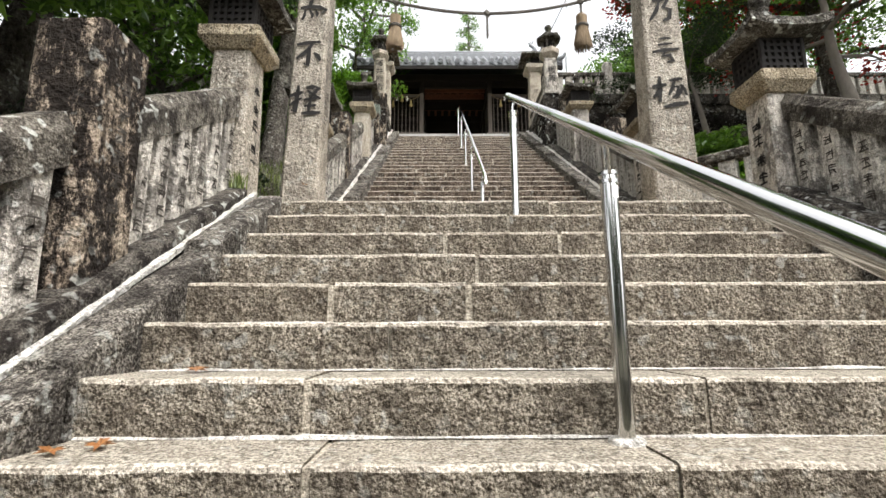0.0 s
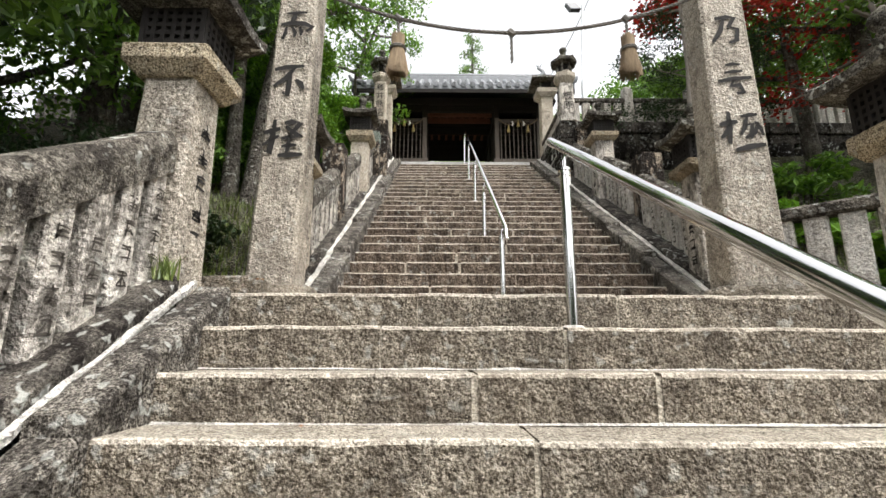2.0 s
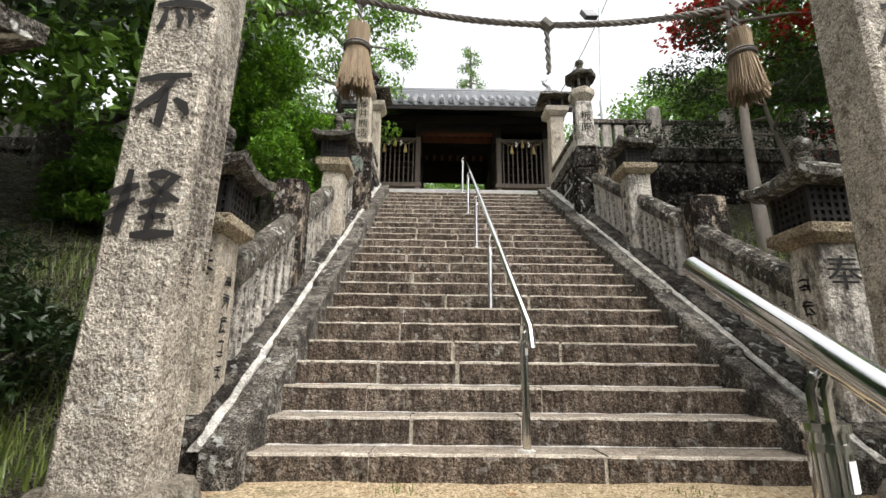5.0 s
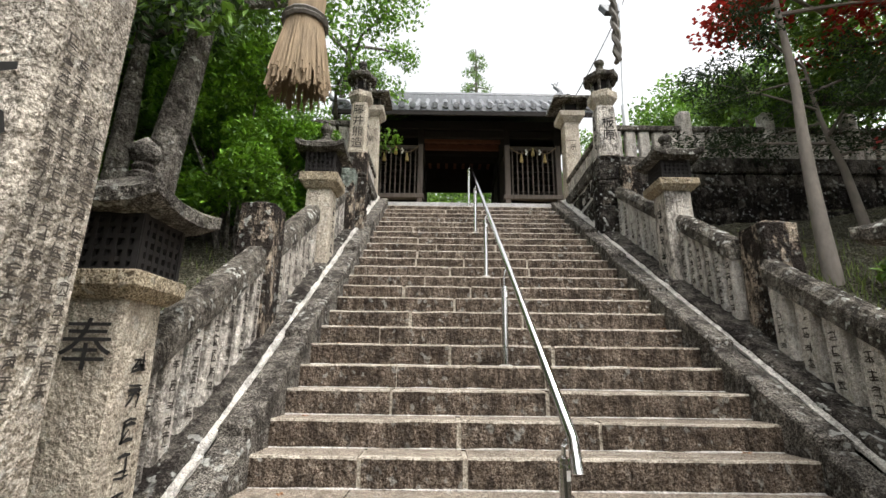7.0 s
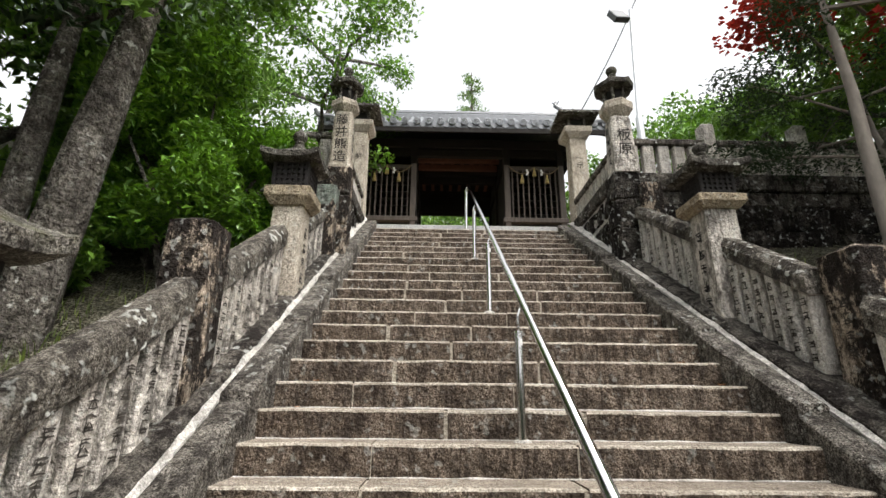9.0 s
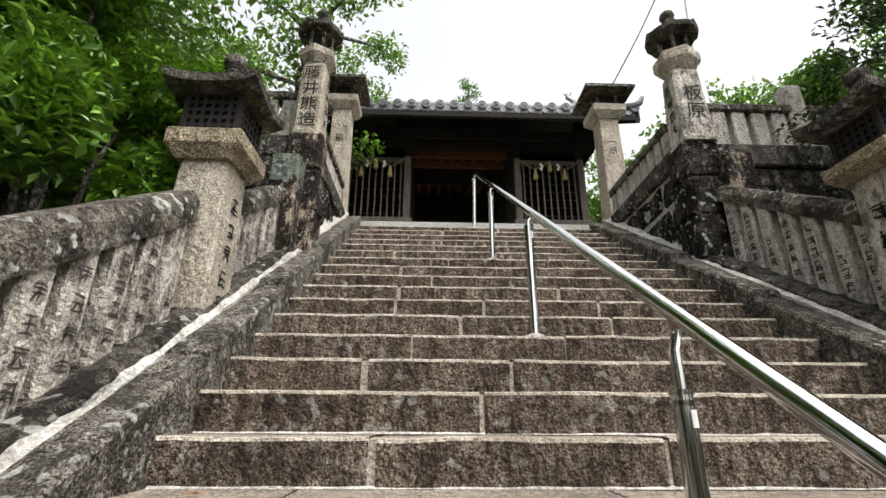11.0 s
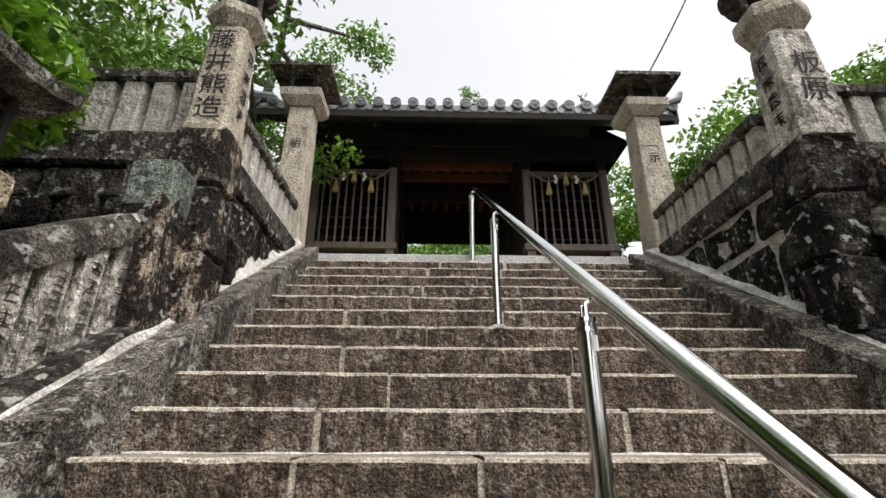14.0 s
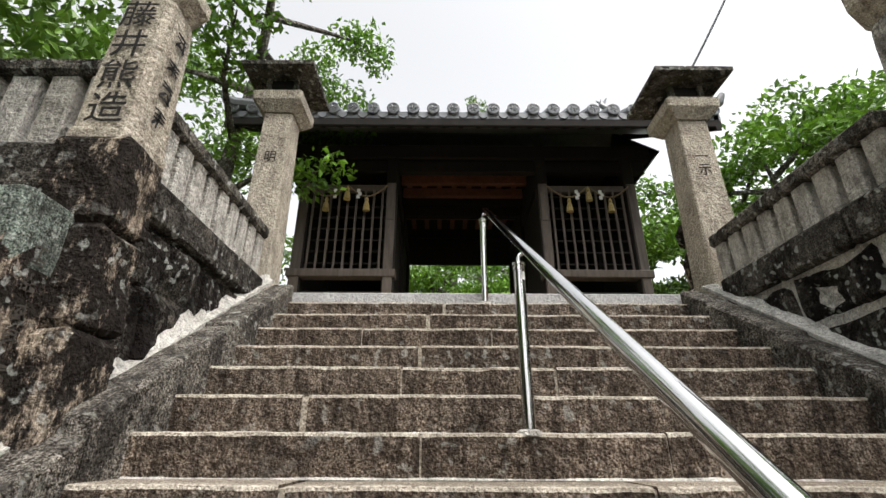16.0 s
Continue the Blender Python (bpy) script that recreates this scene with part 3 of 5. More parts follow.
def corner_pier(x, y, z0, z1, hx, hy, label, seed):
    """Rough stacked stones that carry a column lantern."""
    root = thing("corner_pier", (x, y, z0), label, "stone pier", "piers under the column lanterns")
    edges = (0, 0.36, 0.68, 1)
    for i, (a, b) in enumerate(zip(edges, edges[1:])):
        k = 1.04 - 0.02 * i
        bm = bmesh.new()
        box(bm, -hx * k, hx * k, -hy * k, hy * k, (z1 - z0) * a + 0.004, (z1 - z0) * b - 0.004, 0.025)
        bmesh.ops.subdivide_edges(bm, edges=list(bm.edges), cuts=2, use_grid_fill=True)
        part("pier_stone", worn(bm, 0.022, seed + i * 2.1, 6), DARK_POST if x < 0 else WALLSTONE, root)


corner_pier(-1.42, 10.02, 5.35, 6.66, 0.165, 0.15, "dark crusted granite pier under the column lantern", 1.0)
corner_pier(2.44, 9.93, 5.35, 6.60, 0.185, 0.17, "black crusted granite pier under the column lantern", 4.0)


# ---- large inscribed gate pillars ----
def pillar(x, y, z0, z1, hx, hy, label, glyphs, taper=0.13, lean=0.0):
    root = thing("stone_pillar", (x, y, z0), label, "stone pillar", "pair of inscribed pillars")
    root.matrix_basis = pose(x, y, z0, 0, lean, 0)
    h = z1 - z0
    bm = tower(0, 0, [(h * t, hx * (1 - taper * t), hy * (1 - 0.13 * t)) for t in (0, 0.12, 0.25, 0.4, 0.55, 0.7, 0.85, 1)], 0.022)
    worn(bm, 0.006, x, 4)
    shaft = part("shaft", bm, PILLAR, root)
    for zc, size, lines in glyphs:
        bm = bmesh.new()
        zz = zc - z0
        face = -hy * (1 - 0.13 * zz / h) - 0.013
        for w, pts in lines:
            stroke(bm, pts, w, lambda a, b: Vector(((a - 0.5) * size, face + 0.13 * hy * (b - 0.5) * size / h, zz + (b - 0.5) * size)))
        part("character", bm, INK, shaft, "engraved black brush character")
    if x < 0:
        shear = Matrix.Identity(4)
        shear[0][2] = -taper * hx / h
        for yy, za, zb in ((-0.085, 0.8, 1.95), (-0.03, 0.75, 1.9), (0.03, 1.0, 1.75), (0.085, 0.9, 1.7)):
            marks(shaft, shear, hx + 0.006, yy, za, zb, 0.07, random.Random(int(yy * 1000)), 0.62)
    return root


BOLD, FINE = 0.07, 0.052
GLYPH_TOP = [(FINE, ((0.25, 0.9), (0.5, 0.93), (0.78, 0.95))), (BOLD, ((0.5, 0.92), (0.45, 0.78), (0.4, 0.62))),
             (BOLD, ((0.12, 0.55), (0.4, 0.62), (0.75, 0.6), (0.95, 0.5), (0.8, 0.38))), (FINE, ((0.28, 0.5), (0.26, 0.3), (0.2, 0.12))),
             (FINE, ((0.42, 0.5), (0.52, 0.32), (0.5, 0.2))), (FINE, ((0.62, 0.5), (0.68, 0.35), (0.66, 0.25)))]
GLYPH_NOT = [(BOLD, ((0.1, 0.78), (0.4, 0.85), (0.85, 0.9))), (BOLD, ((0.62, 0.86), (0.42, 0.55), (0.12, 0.3))),
             (BOLD, ((0.52, 0.68), (0.5, 0.35), (0.48, 0.05), (0.36, 0.14))), (BOLD, ((0.66, 0.5), (0.8, 0.4), (0.88, 0.24)))]
GLYPH_HOLD = [(BOLD, ((0.05, 0.62), (0.25, 0.68), (0.42, 0.74))), (BOLD, ((0.28, 0.95), (0.26, 0.5), (0.22, 0.12), (0.12, 0.2))),
              (FINE, ((0.05, 0.32), (0.22, 0.44), (0.4, 0.56))), (BOLD, ((0.5, 0.88), (0.68, 0.9), (0.86, 0.88), (0.66, 0.6))),
              (FINE, ((0.54, 0.8), (0.7, 0.66), (0.95, 0.54))), (FINE, ((0.46, 0.5), (0.66, 0.54), (0.84, 0.56))),
              (FINE, ((0.64, 0.6), (0.63, 0.3), (0.6, 0.12))), (FINE, ((0.48, 0.3), (0.66, 0.34), (0.82, 0.34))),
              (BOLD, ((0.42, 0.08), (0.66, 0.1), (0.96, 0.12)))]
GLYPH_BAY = [(BOLD, ((0.2, 0.86), (0.5, 0.92), (0.72, 0.9), (0.55, 0.62), (0.78, 0.55), (0.72, 0.22), (0.5, 0.12))),
             (BOLD, ((0.44, 0.88), (0.32, 0.5), (0.08, 0.14)))]
GLYPH_THREE = [(FINE, ((0.3, 0.9), (0.5, 0.94), (0.7, 0.93))), (FINE, ((0.25, 0.68), (0.5, 0.72), (0.74, 0.74))),
               (BOLD, ((0.05, 0.42), (0.45, 0.5), (0.95, 0.55))), (BOLD, ((0.5, 0.5), (0.38, 0.3), (0.62, 0.32), (0.7, 0.12), (0.5, 0.08)))]
GLYPH_POLE = [(BOLD, ((0.02, 0.66), (0.22, 0.7), (0.42, 0.74))), (BOLD, ((0.24, 0.98), (0.23, 0.6), (0.2, 0.2))), (FINE, ((0.22, 0.62), (0.12, 0.44), (0.02, 0.34))),
              (FINE, ((0.5, 0.86), (0.7, 0.9), (0.88, 0.92))), (FINE, ((0.66, 0.9), (0.56, 0.6), (0.46, 0.42))), (FINE, ((0.56, 0.66), (0.74, 0.68), (0.7, 0.44), (0.55, 0.34))),
              (FINE, ((0.8, 0.74), (0.9, 0.6), (0.96, 0.42))), (FINE, ((0.88, 0.72), (0.78, 0.5), (0.66, 0.34))),
              (BOLD, ((0.3, 0.06), (0.6, 0.14), (0.98, 0.2)))]
pillar(-1.385, 4.56, 2.40, 5.9, 0.175, 0.16, "tall tapering granite pillar with black brush characters",
       [(4.54, 0.31, GLYPH_TOP), (4.06, 0.31, GLYPH_NOT), (3.555, 0.34, GLYPH_HOLD)], 0.16, 1.2)
pillar(2.23, 4.62, 2.42, 5.9, 0.228, 0.16, "tall tapering granite pillar with black brush characters",
       [(4.58, 0.31, GLYPH_BAY), (4.13, 0.31, GLYPH_THREE), (3.665, 0.36, GLYPH_POLE)], 0.27, 0.0)


def plinth(x, y, z0, z1, rx, ry, label, seed):
    bm = bmesh.new()
    prism(bm, [ring(x, y, z0 + (z1 - z0) * t, rx * s, ry * s, 14, 0.3) for t, s in ((-0.6, 1.02), (0.3, 1.05), (0.7, 1.0), (0.93, 0.9), (1.0, 0.74))])
    worn(bm, 0.03, seed, 4)
    tagged(part("pillar_base", bm, PLINTH, smooth=True), label, "stone base", "pillar bases")


plinth(-1.38, 4.56, LAND_Z, 2.42, 0.33, 0.31, "rounded rough granite base stone under the pillar", 2)
plinth(2.30, 4.60, LAND_Z, 2.44, 0.46, 0.34, "rough boulder base stone under the pillar", 6)


def edging():
    root = thing("landing_edging", (-1.9, 4.02, LAND_Z), "low cracked granite edging beside the landing", "stone edging")
    for i, (a, b) in enumerate(((-0.95, -0.36), (-0.35, 0.17), (0.175, 0.60))):
        bm = bmesh.new()
        box(bm, a, b, 0, 0.2, -0.06, 0.2, 0.02)
        worn(bm, 0.015, i * 3.0, 5)
        part("edging_stone", bm, PLINTH, root)


edging()


# ---- lanterns ----
def grille(parent, half, z0, z1, material):
    """Four lattice panels round a dark box."""
    for turn in range(4):
        bm = bmesh.new()
        m = Matrix.Rotation(turn * math.pi / 2, 4, "Z")
        w, h = half * 2, z1 - z0
        bars = 6
        t = 0.011
        for i in range(bars + 1):
            u = -half + w * i / bars
            wide = t * (1.6 if i in (0, bars) else 1)
            box(bm, u - wide, u + wide, -half - 0.012, -half + 0.012, z0, z1)
        rows = 5
        for j in range(rows + 1):
            v = z0 + h * j / rows
            tall = t * (1.6 if j in (0, rows) else 1)
            box(bm, -half, half, -half - 0.010, -half + 0.010, v - tall, v + tall)
        bmesh.ops.transform(bm, matrix=m, verts=bm.verts)
        part("grille", bm, material, parent)


def finial(parent, z0, z1, r, material):
    h = z1 - z0
    bm = turned(0, 0, [(z0 - 0.02, r * 0.9), (z0 + h * 0.12, r), (z0 + h * 0.2, r * 0.62), (z0 + h * 0.3, r * 0.8), (z0 + h * 0.38, r * 0.6), (z0 + h * 0.48, r * 0.95),
                       (z0 + h * 0.62, r * 1.12), (z0 + h * 0.78, r * 0.95), (z0 + h * 0.9, r * 0.45), (z0 + h, r * 0.06)])
    worn(bm, 0.004, z1)
    part("finial", bm, material, parent, smooth=True)


def hip_roof(bm, half, z0, z1, ridge, thick, lift):
    """Square roof with a thick eave that turns up at the corners and concave slopes."""
    levels = []
    for half_w, z, up in ((half * 0.82, z0, lift * 0.5), (half, z0 + thick * 0.2, lift), (half * 1.01, z0 + thick, lift), (half * 0.78, z0 + thick + (z1 - z0 - thick) * 0.22, lift * 0.45),
                          (half * 0.55, z0 + thick + (z1 - z0 - thick) * 0.5, 0.1 * lift), (ridge * 1.2, z1 - 0.01, 0), (ridge, z1, 0)):
        loop = []
        for side in range(4):
            a = side * math.pi / 2
            ca, sa = math.cos(a), math.sin(a)
            for t in (-1, -0.6, -0.2, 0.2, 0.6):
                px, py = half_w, half_w * t
                loop.append((px * ca - py * sa, px * sa + py * ca, z + up * abs(t) ** 3))
        levels.append(loop)
    prism(bm, levels)
    return bm


def square_lantern(x, y, z0, cap0, cap1, eave, top, tip, half, cap, cell, roof, label, name="stone_lantern", shaft_material=PALE, text=None, lean=0.0):
    root = thing(name, (x, y, z0), label, "stone lantern", "stone lanterns beside the stairs")
    h0, h1, he, ht, hp = cap0 - z0, cap1 - z0, eave - z0, top - z0, tip - z0
    bm = tower(0, 0, [(-0.1, half * 1.08, half * 1.08), (h0 * 0.35, half * 1.03, half * 1.03), (h0 * 0.7, half, half), (h0 + 0.005, half * 0.96, half * 0.96)], 0.014)
    worn(bm, 0.004, x + y)
    shaft = part("shaft", bm, shaft_material, root)
    thick = h1 - h0
    bm = tower(0, 0, [(h0, half * 1.12, half * 1.12), (h0 + thick * 0.45, cap, cap), (h1 - 0.008, cap, cap), (h1, cap * 0.97, cap * 0.97)], 0.012)
    worn(bm, 0.004, x)
    part("cap", bm, BUFF, root, "buff granite cap slab")
    bm = bmesh.new()
    box(bm, -cell * 0.93, cell * 0.93, -cell * 0.93, cell * 0.93, h1 - 0.01, he + 0.02)
    part("fire_box", bm, GRILLE, root, "dark fire box")
    grille(root, cell, h1, he, GRILLE)
    bm = hip_roof(bmesh.new(), roof, he, ht, roof * 0.2, 0.075, 0.05)
    worn(bm, 0.006, y)
    part("roof", bm, ROOFSTONE, root, "lichen-spotted hipped stone roof")
    finial(root, ht, hp, roof * 0.24, ROOFSTONE)
    if text:
        lettering("inscription", text, half * 1.75, pose(0, -half * 1.03 - 0.006, h0 - 0.21, 90, 0, 0), shaft)
    rng = random.Random(int(x * 100 + y * 10))
    marks(shaft, Matrix.Identity(4), (half * 1.02 if x < 0 else -half * 1.02), 0.01, h0 * 0.2, h0 * 0.86, half * 1.2, rng, 1.45)
    return root


S_LABEL = "granite lantern with lattice fire box on a square inscribed shaft"
square_lantern(-1.55, 3.38, 2.2, 3.33, 3.48, 3.72, 3.96, 4.22, 0.14, 0.22, 0.155, 0.30, S_LABEL, shaft_material=PILLAR)
square_lantern(2.47, 3.46, 2.2, 3.04, 3.20, 3.46, 3.72, 3.98, 0.135, 0.20, 0.15, 0.30, S_LABEL, shaft_material=FENCE)
square_lantern(-1.57, 5.44, 2.35, 3.68, 3.80, 4.06, 4.28, 4.52, 0.135, 0.20, 0.15, 0.28, S_LABEL, text="奉")
square_lantern(2.44, 5.46, 2.35, 3.68, 3.80, 4.06, 4.28, 4.50, 0.135, 0.21, 0.15, 0.28, S_LABEL, text="奉", shaft_material=FENCE)
square_lantern(-1.53, 8.55, 4.3, 5.45, 5.63, 5.90, 6.13, 6.38, 0.15, 0.225, 0.16, 0.285, S_LABEL)
square_lantern(2.52, 8.26, 4.2, 5.36, 5.49, 5.72, 5.93, 6.14, 0.15, 0.225, 0.15, 0.28, S_LABEL, shaft_material=FENCE)


def round_lantern(x, y, z0, cap0, cap1, eave, top, tip, half, label, text, scale=1.0):
    root = thing("column_lantern", (x, y, z0), label, "stone lantern", "pair of column lanterns")
    h0, h1, he, ht, hp = cap0 - z0, cap1 - z0, eave - z0, top - z0, tip - z0
    bm = tower(0, 0, [(-0.04, half * 1.12, half * 1.12), (0, half * 1.12, half * 1.12), (0.02, half * 1.06, half * 1.06), (h0 * 0.5, half, half), (h0 * 0.86, half * 0.93, half * 0.93),
                      (h0 * 0.96, half * 0.9, half * 0.9), (h0, half * 0.82, half * 0.82)], 0.03)
    worn(bm, 0.006, x)
    shaft = part("shaft", bm, PALE if x < 0 else FENCE, root)
    bm = bmesh.new()
    prism(bm, [ring(0, 0, h0 + (h1 - h0) * t, half * s, half * s, 6, math.pi / 6) for t, s in ((0, 0.95), (0.5, 1.55), (0.92, 1.55), (1, 1.48))])
    part("cap", bm, PALE, root, "hexagonal granite cap")
    bm = turned(0, 0, [(h1 - 0.01, half * 0.72), (he + 0.02, half * 0.72)], 6)
    part("fire_box", bm, GRILLE, root, "dark fire box")
    for i in range(6):
        a = i * math.tau / 6
        bm = tube(bmesh.new(), [(half * 0.98 * math.cos(a), half * 0.98 * math.sin(a), h1 - 0.01), (half * 0.98 * math.cos(a), half * 0.98 * math.sin(a), he + 0.02)], half * 0.16, 6)
        part("fire_box_post", bm, ROOFSTONE, root)
    r = half * 1.75
    bm = bmesh.new()
    hr = ht - he
    sections = []
    for t, s, up in ((0, 0.7, 0), (0.05, 1.0, 0.03), (0.3, 1.04, 0.05), (0.5, 0.86, 0.02), (0.75, 0.6, 0), (0.92, 0.36, 0), (1, 0.24, 0)):
        sections.append([(r * s * math.cos(k * math.tau / 24), r * s * math.sin(k * math.tau / 24), he + hr * t + up * max(0, math.cos(k * math.tau / 4)) ** 2) for k in range(24)])
    prism(bm, sections)
    worn(bm, 0.005, y)
    part("roof", bm, ROOFSTONE, root, "dark rounded stone roof with upturned corners", smooth=True)
    finial(root, ht, hp, half * 0.48, ROOFSTONE)
    lettering("inscription", text, half * 1.36, pose(0, -half * 1.03 - 0.006, h0 * 0.47, 90, 0, 0), shaft)
    marks(shaft, Matrix.Identity(4), (half * 1.03 if x < 0 else -half * 1.03), 0.0, h0 * 0.1, h0 * 0.85, half * 1.2, random.Random(3), 1.45)
    return root


round_lantern(-1.43, 10.05, 6.70, 7.56, 7.74, 7.97, 8.18, 8.40, 0.135, "pale granite column lantern with engraved name and dark cap", "藤\n井\n熊\n造")
round_lantern(2.45, 9.9, 6.62, 7.46, 7.70, 7.92, 8.14, 8.38, 0.15, "weathered granite column lantern with engraved characters", "板\n原")


def slab_lantern(x, y, z0, cap0, wide, label, text):
    root = thing("gate_lantern", (x, y, z0), label, "stone lantern", "pair of gate lanterns")
    h = cap0 - z0
    bm = tower(0, 0, [(-0.35, 0.185, 0.185), (h * 0.25, 0.178, 0.178), (h * 0.5, 0.17, 0.17), (h * 0.8, 0.162, 0.162), (h, 0.158, 0.158)], 0.012)
    shaft = part("shaft", worn(bm, 0.004, x), PALE, root)
    part("cap", worn(tower(0, 0, [(h, 0.18, 0.18), (h + 0.10, 0.272, 0.272), (h + 0.20, 0.278, 0.278), (h + 0.215, 0.262, 0.262)], 0.014), 0.004, y), PALE, root)
    part("fire_box", tower(0, 0, [(h + 0.21, 0.16, 0.16), (h + 0.43, 0.15, 0.15)], 0.02), GRILLE, root, "dark fire box")
    for sx, sy in ((-1, -1), (1, -1), (1, 1), (-1, 1)):
        part("fire_box_post", tower(sx * 0.16, sy * 0.16, [(h + 0.21, 0.028, 0.028), (h + 0.43, 0.028, 0.028)], 0.004), ROOFSTONE, root)
    part("roof", worn(hip_roof(bmesh.new(), 0.41, h + 0.42, h + 0.64, 0.06, 0.055, 0.0), 0.005, x), ROOFSTONE, root, "thin dark slab roof")
    part("finial", turned(0, 0, [(h + 0.63, 0.05), (h + 0.66, 0.06), (h + 0.71, 0.065), (h + 0.75, 0.02)]), ROOFSTONE, root, smooth=True)
    root.scale = (wide, wide, 1)
    lettering("inscription", text, 0.14, pose(0, -0.176, h * 0.72, 90, 0, 0), shaft)


slab_lantern(-1.57, 12.15, 6.6, 8.52, 0.88, "pale square granite lantern beside the gate", "明")
slab_lantern(2.58, 12.15, 6.6, 8.45, 0.94, "pale square granite lantern beside the gate", "一\n示")


# ---- steel handrails ----
def handrail(points, posts, label, category="handrail"):
    root = thing("handrail", (points[0][0], points[0][1], posts[0][2]), label, category, "polished steel handrails")
    inv = root.matrix_basis.inverted()
    part("rail", tube(bmesh.new(), [inv @ Vector(p) for p in points], 0.025, 16), STEEL, root, smooth=True)
    for x, y, z, height in posts:
        bm = bmesh.new()
        tube(bm, [inv @ Vector(p) for p in ((x, y, z - 0.05), (x, y, z + height))], 0.026, 16)
        post = part("post", bm, STEEL, root, smooth=True)
        bm = bmesh.new()
        for za, r in ((z + height - 0.004, 0.030), (z + height - 0.03, 0.029)):
            tube(bm, [inv @ Vector((x, y, za - 0.006)), inv @ Vector((x, y, za + 0.006))], r, 16)
        part("collar", bm, STEEL, post)
        bm = bmesh.new()
        zr = max(z + height + 0.06, float(np.interp(y, [p[1] for p in points], [p[2] for p in points])) - 0.02)
        for dy in (-0.014, 0.014):
            tube(bm, [inv @ Vector(p) for p in ((x, y + dy, z + height), (x, y + dy, (z + height) * 0.4 + zr * 0.6), (x + (points[0][0] - x) * 0.4, y + dy, zr - 0.012), (points[0][0], y + dy, zr))], 0.007, 6)
        part("bracket", bm, STEEL, post)
        bm = bmesh.new()
        prism(bm, [ring(*(inv @ Vector((x, y, z + dz))), r, r, 12) for dz, r in ((-0.01, 0.055), (0.008, 0.05), (0.014, 0.036))])
        worn(bm, 0.004, y)
        part("grout", bm, MORTAR, post, "pale grout ring")
        bm = bmesh.new()
        q = [inv @ Vector((x + 0.0275 * math.sin(a), y - 0.0275 * math.cos(a), z + height - hh)) for hh in (0.045, 0.085) for a in (0.1, 0.5, 0.9)]
        v = [bm.verts.new(p) for p in q]
        for i in range(2):
            bm.faces.new((v[i], v[i + 1], v[i + 4], v[i + 3]))
        part("sticker", bm, PAPER, post, "small white sticker")
    return root


def step_z(k):
    return UP_Z + UP_R * (k - 1)


def step_y(k):
    return UP_Y + UP_T * (k - 1)


RX = 0.47
handrail([(RX, -1.0, low_line(-1.0) + 0.805), (RX, 3.51, low_line(3.51) + 0.772)],
         [(0.47, 0.47, LAND_Z - LOW_R * 11, 0.785), (0.478, 1.60, LAND_Z - LOW_R * 7, 0.80), (0.448, 3.19, LAND_Z - LOW_R, 0.76)],
         "polished stainless steel handrail on slim posts up the lower stairs")
handrail([(RX, step_y(1) + 0.03, step_z(1) + 0.58), (RX, step_y(1) + 0.06, step_z(1) + 0.70), (RX, step_y(25) + 0.08, step_z(25) + 0.87), (RX, step_y(25) + 0.15, step_z(25) + 0.91)],
         [(0.435, step_y(k) + dy, step_z(k), h) for k, dy, h in ((1, 0.1, 0.63), (7, 0.17, 0.635), (13, 0.05, 0.69), (19, 0.04, 0.73), (25, 0.05, 0.77))],
         "polished stainless steel handrail on slim posts up the upper stairs")


# ---- top sill and forecourt ----
bm = bmesh.new()
box(bm, XL - 0.05, XR + 0.1, step_y(25) + 0.12, step_y(25) + 0.55, TOP_Z - 0.1, TOP_Z + 0.115, 0.008)
tagged(part("top_sill", bm, CONCRETE), "pale grey concrete sill at the stair head", "sill", kind="structure")
bm = bmesh.new()
box(bm, -2.6, 3.5, step_y(25) + 0.56, 17.2, TOP_Z - 0.5, FLOOR_Z, 0.0)
tagged(part("forecourt_floor", bm, DIRT), "packed dirt forecourt before the gate", "ground", kind="structure")


# ---- black retaining walls ----
def rough_stone(seed):
    """One lumpy unit stone, used again at many sizes."""
    bm = bmesh.new()
    bmesh.ops.create_cube(bm, size=1)
    bmesh.ops.subdivide_edges(bm, edges=list(bm.edges), cuts=1, use_grid_fill=True)
    for v in bm.verts:
        d = v.co.copy()
        v.co = d * 0.5 * (1.0 / max(0.36, d.length)) * 0.34 + d * 0.68
        v.co += noise.noise_vector(d * 2.1 + Vector((seed, 0, 0))) * 0.075
    me = bpy.data.meshes.new("stone")
    bm.to_mesh(me)
    bm.free()
    me.polygons.foreach_set("use_smooth", [True] * len(me.polygons))
    me.materials.append(WALLSTONE)
    return me


ROCKS = [rough_stone(s * 5.3) for s in range(7)]


def rubble(root, along, face, start, end, low, high, seed, row=0.3, depth=0.3, sunk=0.42):
    """Rows of rough stones. along: 'x' or 'y'; face: where the wall's front lies; low: a height or a function of the run."""
    rng = random.Random(seed)
    z = high
    while z > -1:
        h = row * rng.uniform(0.75, 1.25)
        u = start
        any_left = False
        while u < end:
            w = min(rng.uniform(0.28, 0.6), max(0.12, end - u))
            m = u + w / 2
            floor_z = low(m) if callable(low) else low
            if z > floor_z - 0.05:
                any_left = True
                ob = new("stone", ROCKS[rng.randrange(7)])
                ob.parent = root
                zc = z - h / 2 + rng.uniform(-0.02, 0.02)
                at = (m, face[0] + face[1] * depth * sunk, zc) if along == "x" else (face[0] + face[1] * depth * sunk, m, zc)
                size = (w * 1.05, depth, h * 1.06) if along == "x" else (depth, w * 1.05, h * 1.06)
                ob.matrix_basis = Matrix.LocRotScale(at, Euler((rng.uniform(-0.1, 0.1), rng.uniform(-0.12, 0.12), rng.uniform(-0.08, 0.08))), size)
            u += w
        z -= h
        if not any_left:
            break


